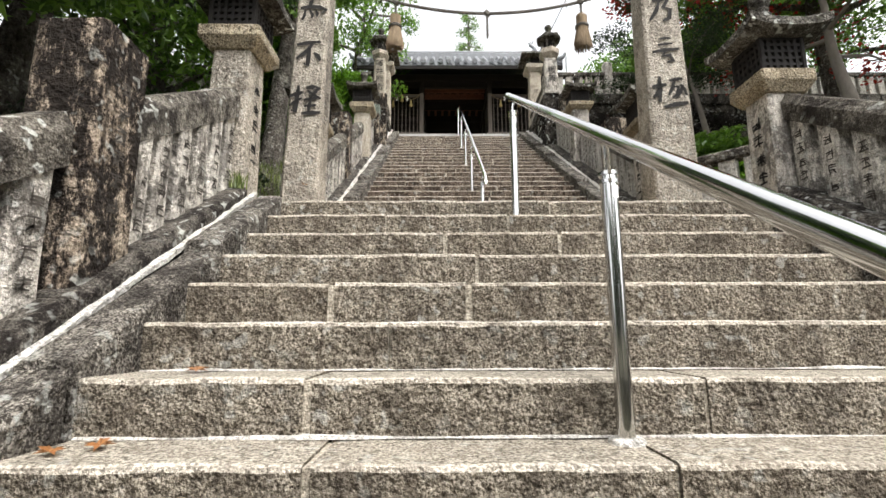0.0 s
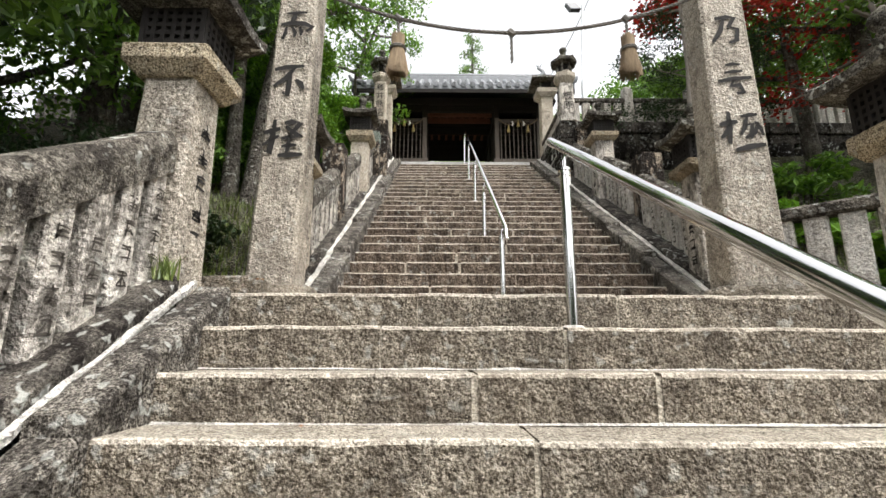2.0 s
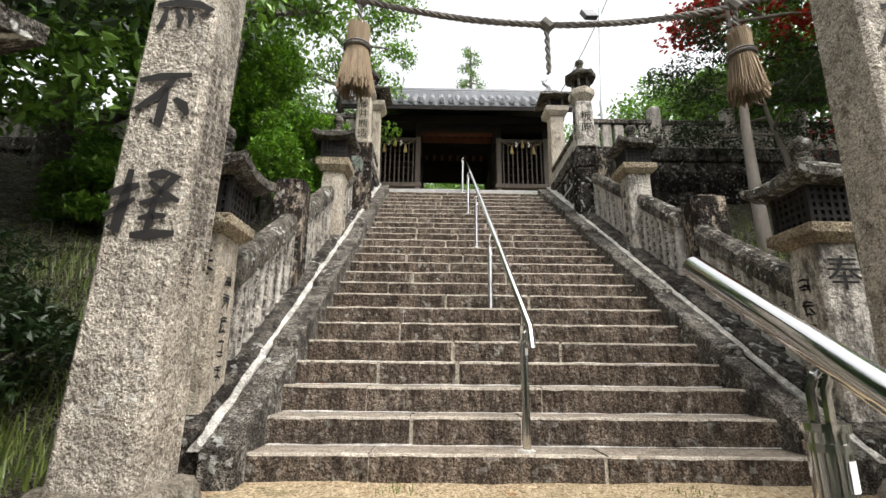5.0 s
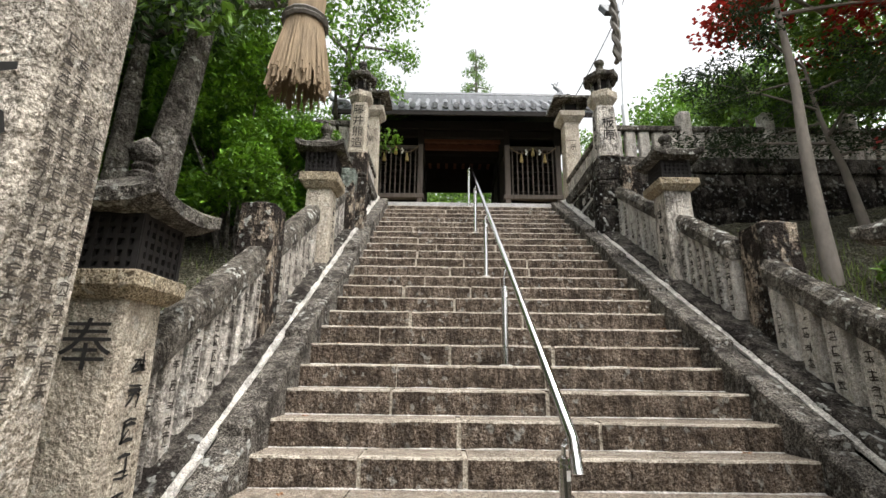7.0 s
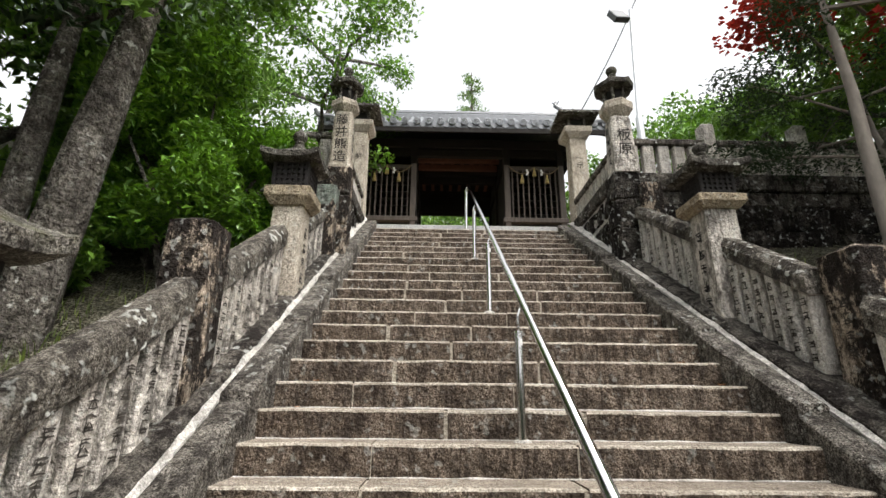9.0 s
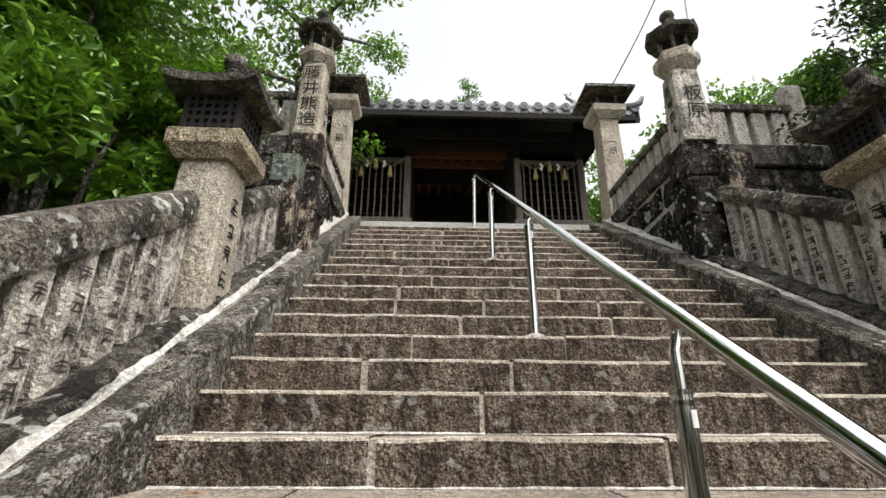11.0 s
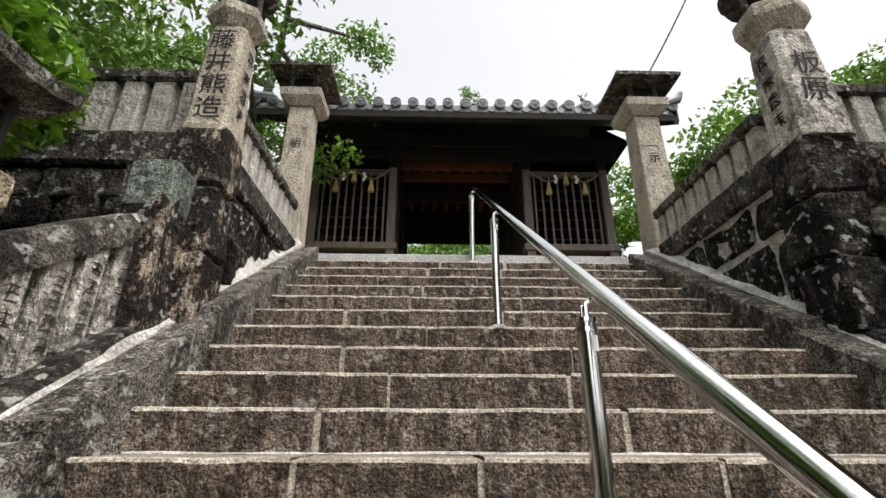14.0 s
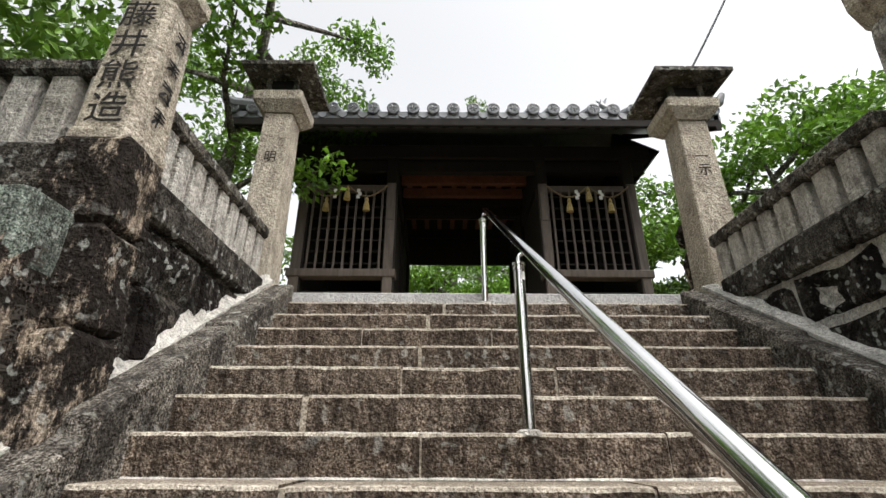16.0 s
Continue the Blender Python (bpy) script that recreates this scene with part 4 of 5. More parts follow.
def retaining_wall(name, x0, x1, label, seed):
    root = tagged(new(name), label, "retaining wall", kind="structure")
    bm = bmesh.new()
    box(bm, x0, x1, 10.12, 10.6, 3.5, 6.42)
    part("core", bm, WALLSTONE, root)
    rubble(root, "x", (10.0, 1), x0, x1, lambda m: ground_height(m, 9.9) - 0.1, 6.22, seed)
    run = x0
    i = 0
    while run < x1 - 0.05:
        w = min(0.95 + 0.3 * ((i * 5) % 3) / 2, x1 - run)
        bm = bmesh.new()
        box(bm, run + 0.004, run + w - 0.004, 9.93, 10.42, 6.42, 6.67, 0.02)
        box(bm, run + 0.01, run + w - 0.01, 9.98, 10.4, 6.20, 6.417, 0.02)
        worn(bm, 0.008, run, 4)
        part("coping_block", bm, BASE, root)
        run += w
        i += 1
    return root


retaining_wall("wall_left", -9.0, -1.44, "black-stained stone retaining wall beside the stair head", 21)
retaining_wall("wall_right", 2.40, 11.0, "black-stained rubble retaining wall below the upper fence", 22)


def cheek_wall(name, x, side, label, seed):
    """The wall beside the top of the stairs: flat-faced black stones, whitish mortar showing between them."""
    rng = random.Random(seed)
    root = tagged(new(name), label, "wall", kind="structure")
    bm = bmesh.new()
    box(bm, min(x + side * 0.02, x + side * 0.5), max(x + side * 0.02, x + side * 0.5), 9.95, 11.95, 5.0, 6.45)
    part("core", bm, BASE if x < 0 else MORTAR, root)
    z = 6.43
    while z > 5.15:
        h = rng.uniform(0.3, 0.55)
        u = 9.93 - rng.uniform(0, 0.25)
        while u < 11.86:
            w = min(rng.uniform(0.35, 0.95), 11.9 - u)
            if z > up_line(u) - 0.05:
                bm = bmesh.new()
                gap = 0.02 if side > 0 else 0.009
                box(bm, min(x, x + side * 0.2), max(x, x + side * 0.2), max(9.93, u + gap), u + w - gap, z - h + gap + rng.uniform(-0.03, 0.0), z - gap, 0.03, 2)
                bmesh.ops.subdivide_edges(bm, edges=list(bm.edges), cuts=2, use_grid_fill=True)
                worn(bm, 0.06, u * 3 + z, 5)
                part("stone", bm, WALLSTONE, root)
            u += w
        z -= h
    for i in range(3):
        bm = bmesh.new()
        a = 9.93 + i * 0.6
        box(bm, min(x - side * 0.03, x + side * 0.32), max(x - side * 0.03, x + side * 0.32), a + 0.004, a + 0.596, 6.44, 6.66, 0.02)
        worn(bm, 0.008, a)
        part("coping_block", bm, BASE, root)


cheek_wall("wall_stair_left", -1.36, -1, "black stone wall with mortar beside the stair head", 31)
cheek_wall("wall_stair_right", 2.32, 1, "black stone wall with mortar beside the stair head", 32)


def level_fence(along, at, start, end, z0, z1, count, label, seed=0, tall_every=0):
    """Upright balusters under a level coping."""
    rng = random.Random(seed)
    mid = (start + end) / 2
    origin = (mid, at, z0) if along == "x" else (at, mid, z0)
    root = thing("level_fence", origin, label, "fence", "level stone fences on the walls")
    def put(bm, u0, u1, d, a, b, bevel):
        if along == "x":
            box(bm, u0 - mid, u1 - mid, -d, d, a - z0, b - z0, bevel)
        else:
            box(bm, -d, d, u0 - mid, u1 - mid, a - z0, b - z0, bevel)
    bm = bmesh.new()
    put(bm, start, end, 0.085, z1 - 0.11, z1, 0.022)
    part("coping", bm, RAIL_STONE, root, "dark lichen-spotted coping")
    gap = (end - start) / count
    for i in range(count):
        u = start + gap * (i + 0.5)
        bm = bmesh.new()
        if tall_every and i % tall_every == tall_every - 1:
            put(bm, u - gap * 0.46, u + gap * 0.46, 0.1, z0 - 0.02, z1 + 0.27, 0.035)
        else:
            put(bm, u - gap * 0.36, u + gap * 0.36, 0.055, z0 - 0.02, z1 - 0.10, 0.012)
        worn(bm, 0.006, i * 1.7 + seed)
        part("post" if tall_every and i % tall_every == tall_every - 1 else "baluster", bm, FENCE_PALE, root)
    return root


level_fence("x", 10.2, -8.8, -1.60, 6.66, 7.34, 34, "pale granite fence on the retaining wall", 1)
level_fence("x", 10.2, 2.62, 10.8, 6.66, 7.32, 36, "pale granite fence with taller name posts on the retaining wall", 2, 6)
level_fence("y", -1.48, 10.3, 11.86, 6.65, 7.16, 9, "pale granite fence beside the stair head", 3)
level_fence("y", 2.44, 10.2, 11.86, 6.65, 7.10, 9, "granite fence beside the stair head", 4)


level_fence("x", 0, -0.9, 0.9, 2.33, 3.12, 8, "granite fence beside the landing behind the pillar", 5).matrix_basis = pose(3.25, 4.26, 2.33, 0, 0, -45)


# ---- the gate ----
GX0, GX1, GY0, GY1 = -1.75, 2.60, 13.6, 16.5
GM = (GX0 + GX1) / 2
GATE = Matrix.Translation((GM + 0.04, 15.65, FLOOR_Z)) @ Matrix.Diagonal((1.085, 1, 1.12, 1)) @ Matrix.Translation((-GM, -15.05, -FLOOR_Z))


def gate():
    root = thing("temple_gate", (GM, 15.05, FLOOR_Z), "dark weathered timber temple gate with grey tiled roof and lattice bays", "gate")
    inv = root.matrix_basis.inverted()

    def block(name, x0, x1, y0, y1, z0, z1, material, parent=root, bevel=0.01, label=""):
        bm = bmesh.new()
        box(bm, x0 - GM, x1 - GM, y0 - 15.05, y1 - 15.05, z0 - FLOOR_Z, z1 - FLOOR_Z, bevel)
        return part(name, bm, material, parent, label)

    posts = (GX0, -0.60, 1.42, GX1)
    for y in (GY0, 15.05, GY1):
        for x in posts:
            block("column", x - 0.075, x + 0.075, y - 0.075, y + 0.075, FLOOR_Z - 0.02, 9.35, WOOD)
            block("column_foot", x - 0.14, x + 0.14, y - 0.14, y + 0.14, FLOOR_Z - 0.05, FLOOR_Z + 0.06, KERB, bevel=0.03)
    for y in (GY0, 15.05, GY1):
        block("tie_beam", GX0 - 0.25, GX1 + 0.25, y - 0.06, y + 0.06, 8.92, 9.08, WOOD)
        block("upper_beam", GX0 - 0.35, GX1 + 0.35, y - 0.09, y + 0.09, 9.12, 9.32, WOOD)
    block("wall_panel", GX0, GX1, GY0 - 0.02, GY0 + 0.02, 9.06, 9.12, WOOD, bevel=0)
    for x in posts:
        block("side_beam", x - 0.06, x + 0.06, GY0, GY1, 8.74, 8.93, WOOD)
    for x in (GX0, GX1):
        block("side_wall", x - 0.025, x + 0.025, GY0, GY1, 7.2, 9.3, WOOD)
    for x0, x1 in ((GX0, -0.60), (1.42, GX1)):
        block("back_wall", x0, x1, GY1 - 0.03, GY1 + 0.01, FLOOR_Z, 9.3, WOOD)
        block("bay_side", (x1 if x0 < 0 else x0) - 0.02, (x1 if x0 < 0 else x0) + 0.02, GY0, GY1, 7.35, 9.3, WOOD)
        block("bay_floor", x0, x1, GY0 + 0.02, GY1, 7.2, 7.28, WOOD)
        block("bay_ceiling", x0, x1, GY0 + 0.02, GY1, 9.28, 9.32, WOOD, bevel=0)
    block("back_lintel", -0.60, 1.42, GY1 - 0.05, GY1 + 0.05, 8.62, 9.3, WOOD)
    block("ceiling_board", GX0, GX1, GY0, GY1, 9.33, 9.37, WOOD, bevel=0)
    for i in range(5):
        y = 13.95 + i * 0.42
        block("ceiling_joist", -0.55, 1.37, y - 0.05, y + 0.05, 9.16, 9.3, WOOD_RED)
    for i in range(8):
        x = -0.45 + i * 0.24
        block("ceiling_batten", x - 0.04, x + 0.04, GY0 + 0.1, GY1, 9.3, 9.33, WOOD_RED, bevel=0)

    for x0, x1, name in ((GX0, -0.60, 0), (1.42, GX1, 1)):
        bay = new("lattice_bay")
        bay.parent = root
        bay["label"] = "greyed wooden lattice screen"
        block("sill", x0 - 0.1, x1 + 0.1, GY0 - 0.13, GY0 + 0.05, 7.42, 7.52, WOOD_GREY, bay)
        block("head", x0 + 0.06, x1 - 0.06, GY0 - 0.05, GY0 + 0.03, 8.62, 8.72, WOOD_GREY, bay)
        for x in (x0, x1):
            block("frame_post", x - 0.06, x + 0.06, GY0 - 0.11, GY0 - 0.074, FLOOR_Z, 8.72, WOOD_GREY, bay)
        n = 9
        for i in range(n):
            x = x0 + 0.12 + (x1 - x0 - 0.24) * i / (n - 1)
            block("bar", x - 0.014, x + 0.014, GY0 - 0.07, GY0 - 0.035, 7.5, 8.64, WOOD_GREY, bay, 0.003)
        for i in range(7):
            z = 7.62 + i * 0.155
            block("cross_bar", x0 + 0.08, x1 - 0.08, GY0 - 0.03, GY0 - 0.008, z - 0.012, z + 0.012, WOOD, bay, 0.003)
        block("lower_rail", x0, x1, GY0 - 0.03, GY0 + 0.03, 6.98, 7.08, WOOD, bay)

    # eaves, rafters and tiled roof
    ex0, ex1, ey, ez = -2.5, 3.38, 12.48, 9.12
    ry, rz = 15.05, 10.68
    slope = (rz - ez) / (ry - ey)

    def on(y, dz=0.0):
        return ez + (y - ey) * slope + dz

    n = 25
    bm = bmesh.new()
    rows = []
    for i in range(15):
        y = ey + (ry - ey) * i / 14
        sag = -0.10 * math.sin(math.pi * i / 14)
        rows.append([inv @ Vector((x, yy, on(y, sag + dz))) for x, yy, dz in ((ex0, y, 0), (ex1, y, 0), (ex1, y, -0.09), (ex0, y, -0.09))])
    prism(bm, rows)
    part("roof_deck_front", bm, TILE, root)
    bm = bmesh.new()
    prism(bm, [[inv @ Vector((x, 2 * ry - y, on(y) + dz)) for x, dz in ((ex0, 0), (ex1, 0), (ex1, -0.09), (ex0, -0.09))] for y in (ey, ry)])
    part("roof_deck_back", bm, TILE, root)
    for i in range(n):
        x = ex0 + 0.08 + (ex1 - ex0 - 0.16) * i / (n - 1)
        bm = bmesh.new()
        tube(bm, [inv @ Vector((x, ey - 0.02 + (ry - ey) * t, on(ey + (ry - ey) * t, 0.035 - 0.10 * math.sin(math.pi * t)))) for t in (0, 0.12, 0.25, 0.4, 0.55, 0.7, 0.85, 1)], 0.062, 8)
        row = part("cover_tile", bm, TILE, root, smooth=True)
        bm = bmesh.new()
        c = Vector((x, ey - 0.03, ez + 0.03))
        prism(bm, [[inv @ (c + Vector((r * math.cos(a), dy, r * math.sin(a)))) for a in [k * math.tau / 14 for k in range(14)]] for dy, r in ((0.02, 0.076), (-0.012, 0.076), (-0.016, 0.064), (-0.006, 0.06))])
        for k in range(6):
            a = k * math.tau / 6
            tube(bm, [inv @ (c + Vector((0.012 * math.cos(a), -0.012, 0.012 * math.sin(a)))), inv @ (c + Vector((0.045 * math.cos(a), -0.012, 0.045 * math.sin(a))))], 0.008, 5)
        part("tile_end", bm, TILE, row, "round tile end with a flower crest")
        if i < n - 1:
            bm = bmesh.new()
            xa = x + 0.065
            w = (ex1 - ex0 - 0.16) / (n - 1) - 0.13
            prism(bm, [[inv @ Vector((xa + w * t, ey - 0.015 + dy, ez - 0.01 - 0.035 * math.sin(math.pi * t) + dz)) for t, dz in ((0, 0), (0.33, 0), (0.66, 0), (1, 0), (1, -0.05), (0.66, -0.05), (0.33, -0.05), (0, -0.05))] for dy in (0, 0.06)])
            part("pan_tile_lip", bm, TILE, root)
    for i in range(13):
        t = 0.04 + i * 0.075
        y = ey + (ry - ey) * t
        z = on(y, -0.10 * math.sin(math.pi * t))
        block("pan_tile_course", ex0 + 0.02, ex1 - 0.02, y - 0.012, y + 0.05, z - 0.01, z + 0.018, TILE, bevel=0)
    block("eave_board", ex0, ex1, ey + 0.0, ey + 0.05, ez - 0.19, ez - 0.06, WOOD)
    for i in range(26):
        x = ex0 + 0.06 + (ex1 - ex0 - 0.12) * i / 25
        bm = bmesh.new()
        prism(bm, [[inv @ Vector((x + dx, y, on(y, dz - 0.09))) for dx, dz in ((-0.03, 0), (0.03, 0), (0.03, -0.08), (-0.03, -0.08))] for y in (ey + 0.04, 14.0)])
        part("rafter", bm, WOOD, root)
    for sx in (ex0 + 0.05, ex1 - 0.05):
        bm = bmesh.new()
        prism(bm, [[inv @ Vector((sx + dx, y, on(y, dz))) for dx, dz in ((-0.03, 0.0), (0.03, 0.0), (0.03, -0.24), (-0.03, -0.24))] for y in (ey, ry)])
        part("barge_board", bm, WOOD, root)
        bm = bmesh.new()
        prism(bm, [[inv @ Vector((sx + dx, 2 * ry - y, on(y, dz))) for dx, dz in ((-0.03, 0.0), (0.03, 0.0), (0.03, -0.24), (-0.03, -0.24))] for y in (ey, ry)])
        part("barge_board", bm, WOOD, root)
        bm = bmesh.new()
        prism(bm, [[inv @ Vector((sx + dx, y, z)) for y, z in ((GY0, 9.3), (GY1, 9.3), (ry, rz - 0.1))] for dx in (-0.02 - 0.2 * (1 if sx > 0 else -1), 0.02 - 0.2 * (1 if sx > 0 else -1))])
        part("gable_board", bm, WOOD, root)
        # horn tile at each eave corner
        out = 1 if sx > 0 else -1
        part("horn_tile", tube(bmesh.new(), [inv @ Vector((sx + out * d, ey - 0.02 - d * 0.2, ez + 0.05 + h)) for d, h in ((-0.25, 0.06), (-0.05, 0.05), (0.06, 0.09), (0.12, 0.2))], [0.07, 0.07, 0.06, 0.035], 8), TILE, root, smooth=True)
    block("ridge", ex0 + 0.05, ex1 - 0.05, ry - 0.11, ry + 0.11, rz - 0.12, rz + 0.16, TILE, bevel=0.03)
    part("ridge_cap", tube(bmesh.new(), [inv @ Vector((ex0, ry, rz + 0.2)), inv @ Vector((ex1, ry, rz + 0.2))], 0.08, 10), TILE, root)
    for x in (ex0 + 0.35, ex1 - 0.35):
        out = 1 if x > 0 else -1
        bm = tube(bmesh.new(), [inv @ Vector((x + out * d, ry, rz + h)) for d, h in ((0, 0.2), (0.12, 0.3), (0.08, 0.42), (-0.04, 0.5), (-0.02, 0.62))], [0.1, 0.09, 0.07, 0.055, 0.02], 8)
        for k in range(3):
            tube(bm, [inv @ Vector((x, ry, rz + 0.5)), inv @ Vector((x - out * (0.12 - 0.1 * k), ry, rz + 0.6 + 0.03 * k))], [0.035, 0.01], 5)
        part("ridge_ornament", bm, TILE, root, "grey leaping-fish ridge ornament", smooth=True)
    root.matrix_basis = GATE @ root.matrix_basis
    return root


gate()


def bay_garland(x0, x1):
    """Straw rope with three golden tassels and folded paper on a lattice bay."""
    root = thing("straw_garland", ((x0 + x1) / 2, GY0 - 0.14, 8.6), "straw rope with golden tassels and white paper strips", "garland", "garlands on the gate")
    root.matrix_basis = GATE @ root.matrix_basis
    w = (x1 - x0) / 2 - 0.05
    pts = []
    for i in range(25):
        u = -1 + 2 * i / 24
        pts.append((u * w, 0, 0.06 - 0.16 * abs(math.sin(u * math.pi))))
    part("rope", tube(bmesh.new(), pts, 0.011, 6), STRAW, root)
    for u, z in ((-0.5, -0.1), (0, 0.06), (0.5, -0.1)):
        bm = turned(u * w, -0.005, [(z - 0.02, 0.012), (z - 0.06, 0.028), (z - 0.085, 0.02), (z - 0.12, 0.036), (z - 0.21, 0.046), (z - 0.215, 0.02)], 9)
        part("tassel", bm, GOLD, root, "golden straw tassel")
    for u, z in ((-0.3, 0.0), (0.28, 0.0)):
        bm = bmesh.new()
        for k in range(3):
            box(bm, u * w + 0.02 * (k % 2) - 0.022, u * w + 0.02 * (k % 2) + 0.022, -0.012 - 0.003 * k, -0.010 - 0.003 * k, z - 0.05 - 0.045 * k, z - 0.045 * k)
        part("paper_strip", bm, PAPER, root, "zigzag white paper strip")


bay_garland(GX0, -0.60)
bay_garland(1.42, GX1)
for x in (-0.60, 1.42):
    bm = bmesh.new()
    box(bm, x - 0.05, x + 0.05, GY0 - 0.125, GY0 - 0.112, 8.18, 8.58, 0.003)
    tagged(place(part("name_plate", bm, WOOD_GREY), GATE), "narrow greyed wooden name plate on the gate post", "sign", "name plates")


def guardian(x, y, z):
    bm = turned(0, 0, [(0, 0.2), (0.05, 0.2), (0.08, 0.15), (0.35, 0.19), (0.5, 0.15), (0.56, 0.1), (0.62, 0.17), (0.75, 0.19), (0.86, 0.14), (0.9, 0.03)], 12)
    worn(bm, 0.045, 3, 6)
    tagged(place(part("stone_statue", bm, DARK_POST, smooth=True), pose(x, y, z)), "weathered reddish-brown stone lion statue beside the gate", "statue")


guardian(3.05, 13.2, FLOOR_Z + 0.45)
bm = bmesh.new()
box(bm, 2.8, 3.3, 12.95, 13.45, FLOOR_Z - 0.1, FLOOR_Z + 0.45, 0.02)
tagged(part("statue_base", worn(bm, 0.006), FENCE), "square granite statue base beside the gate", "stone base")


# ---- the straw rope between the pillars ----
def rope():
    root = thing("straw_rope", (0.44, 4.5, 4.575), "twisted grey straw rope strung between the pillars with straw tassels", "rope")
    inv = root.matrix_basis.inverted()
    def z_at(x):
        return 4.575 + 0.146 * (x - 0.44) ** 2
    x0, x1 = -1.24, 2.06
    core = [Vector((x0 + (x1 - x0) * i / 160, 4.5, 0)) for i in range(161)]
    for p in core:
        p.z = z_at(p.x)
    for phase in (0.0, math.tau / 3, 2 * math.tau / 3):
        bm = bmesh.new()
        tube(bm, [inv @ (p + Vector((0, math.cos(p.x * 52 + phase), math.sin(p.x * 52 + phase))) * 0.009) for p in core], 0.009, 5)
        part("strand", bm, ROPE, root, smooth=True)
    for i, (x, full) in enumerate(((-0.51, True), (0.435, False), (1.41, True))):
        z = z_at(x)
        bm = bmesh.new()
        tube(bm, [inv @ Vector((x - 0.02, 4.5, z + 0.02)), inv @ Vector((x + 0.02, 4.5, z - 0.02))], 0.03, 7)
        worn(bm, 0.008, x)
        part("knot", bm, ROPE, root)
        drop = 0.28 if not full else 0.20
        bm = bmesh.new()
        for s in (0, math.pi):
            tube(bm, [inv @ Vector((x + 0.007 * math.cos(k * 0.9 + s), 4.5 + 0.007 * math.sin(k * 0.9 + s), z - drop * k / 20)) for k in range(21)], 0.008, 5)
        part("cord", bm, ROPE, root)
        if not full:
            continue
        top = z - drop - 0.0
        rng = random.Random(i)
        head = part("tassel", turned(*(inv @ Vector((x, 4.5, 0))).to_2d(), [(top - 0.22 - 4.575, 0.05), (top - 0.12 - 4.575, 0.05), (top - 0.02 - 4.575, 0.045), (top - 4.575, 0.02)], 12), STRAW, root, "bundled straw tassel")
        bm = bmesh.new()
        for k in range(420):
            a, r = rng.uniform(0, math.tau), rng.uniform(0.6, 1) ** 0.5
            spread = 0.086 * r * rng.uniform(0.85, 1.15)
            zt, zb = top + rng.uniform(-0.01, 0.045), top - 0.30 + rng.uniform(-0.05, 0.02)
            pts = [(x + 0.055 * r * math.cos(a), 4.5 + 0.055 * r * math.sin(a), zt), (x + 0.052 * r * math.cos(a), 4.5 + 0.052 * r * math.sin(a), top - 0.08),
                   (x + spread * math.cos(a), 4.5 + spread * math.sin(a), zb)]
            tube(bm, [inv @ Vector(p) for p in pts], 0.0027, 3)
        part("straw", bm, STRAW, head)
        bm = bmesh.new()
        for dz in (0, 0.014):
            tube(bm, [inv @ Vector((x + 0.063 * math.cos(k * math.tau / 14), 4.5 + 0.063 * math.sin(k * math.tau / 14), top - 0.085 - dz)) for k in range(15)], 0.008, 5)
        part("binding", bm, ROPE, head, "dark cord binding")


rope()


# ---- lamp on a pole behind the right column ----
def flood_lamp():
    x, y = 3.0, 10.36
    root = thing("lamp_post", (x, y, 6.67), "slim galvanised pole with a grey flood lamp", "lamp post")
    part("pole", tube(bmesh.new(), [(0, 0, -0.02), (0, 0, 1.15), (0, 0, 1.2), (0.1, 0, 3.25)], [0.055, 0.055, 0.032, 0.027], 10), POLE, root, smooth=True)
    bm = bmesh.new()
    box(bm, -0.14, 0.14, -0.05, 0.05, -0.13, 0.13, 0.01)
    bmesh.ops.transform(bm, matrix=pose(-0.16, -0.1, 3.0, -25, -12, 15), verts=bm.verts)
    part("lamp_head", bm, LAMP, root, "grey flood lamp head")
    part("arm", tube(bmesh.new(), [(0.09, 0, 3.05), (-0.16, -0.07, 3.02)], 0.018, 6), LAMP, root)


flood_lamp()
bm = tube(bmesh.new(), [Vector((2.66, 12.2, 9.0)).lerp(Vector((4.5, 11.3, 13.0)), i / 12) - Vector((0, 0, 0.25 * math.sin(math.pi * i / 12))) for i in range(13)], 0.012, 5)
tagged(part("overhead_cable", bm, LAMP), "thin dark overhead cable beside the gate", "cable")


# ---- trees ----
def leaf_cloud(centres, count, size, rng, flat=0.0, stretch=0.5):
    """Many small pointed leaves round a list of (centre, radii), densest at the outside."""
    weights = np.array([r[0] * r[1] * r[2] for _, r in centres]) ** 0.7
    pick = rng.choice(len(centres), count, p=weights / weights.sum())
    c = np.array([tuple(a) for a, _ in centres])[pick]
    rad = np.array([tuple(b) for _, b in centres])[pick]
    d = rng.normal(size=(count, 3))
    d /= np.linalg.norm(d, axis=1)[:, None]
    p = c + d * rad * (rng.uniform(0.25, 1.12, size=(count, 1)) ** 0.6)
    a = rng.normal(size=(count, 3))
    a[:, 2] = a[:, 2] * (1 - flat) - 0.35
    a /= np.linalg.norm(a, axis=1)[:, None]
    nrm = rng.normal(size=(count, 3)) * (1 - flat) + np.array([0, 0, 1.0 + flat])
    b = np.cross(a, nrm)
    b /= np.linalg.norm(b, axis=1)[:, None]
    up = np.cross(b, a)
    s = size * rng.uniform(0.6, 1.35, size=(count, 1))
    w = s * stretch
    base, tip = p - a * s * 0.5, p + a * s * 0.5
    l, r = p - b * w * 0.5 + up * s * 0.12, p + b * w * 0.5 + up * s * 0.12
    verts = np.stack([base, r, tip, l], 1).reshape(-1, 3)
    k = np.arange(count)[:, None] * 4
    faces = np.concatenate([k + [0, 1, 2], k + [0, 2, 3]], 0)
    return verts, faces


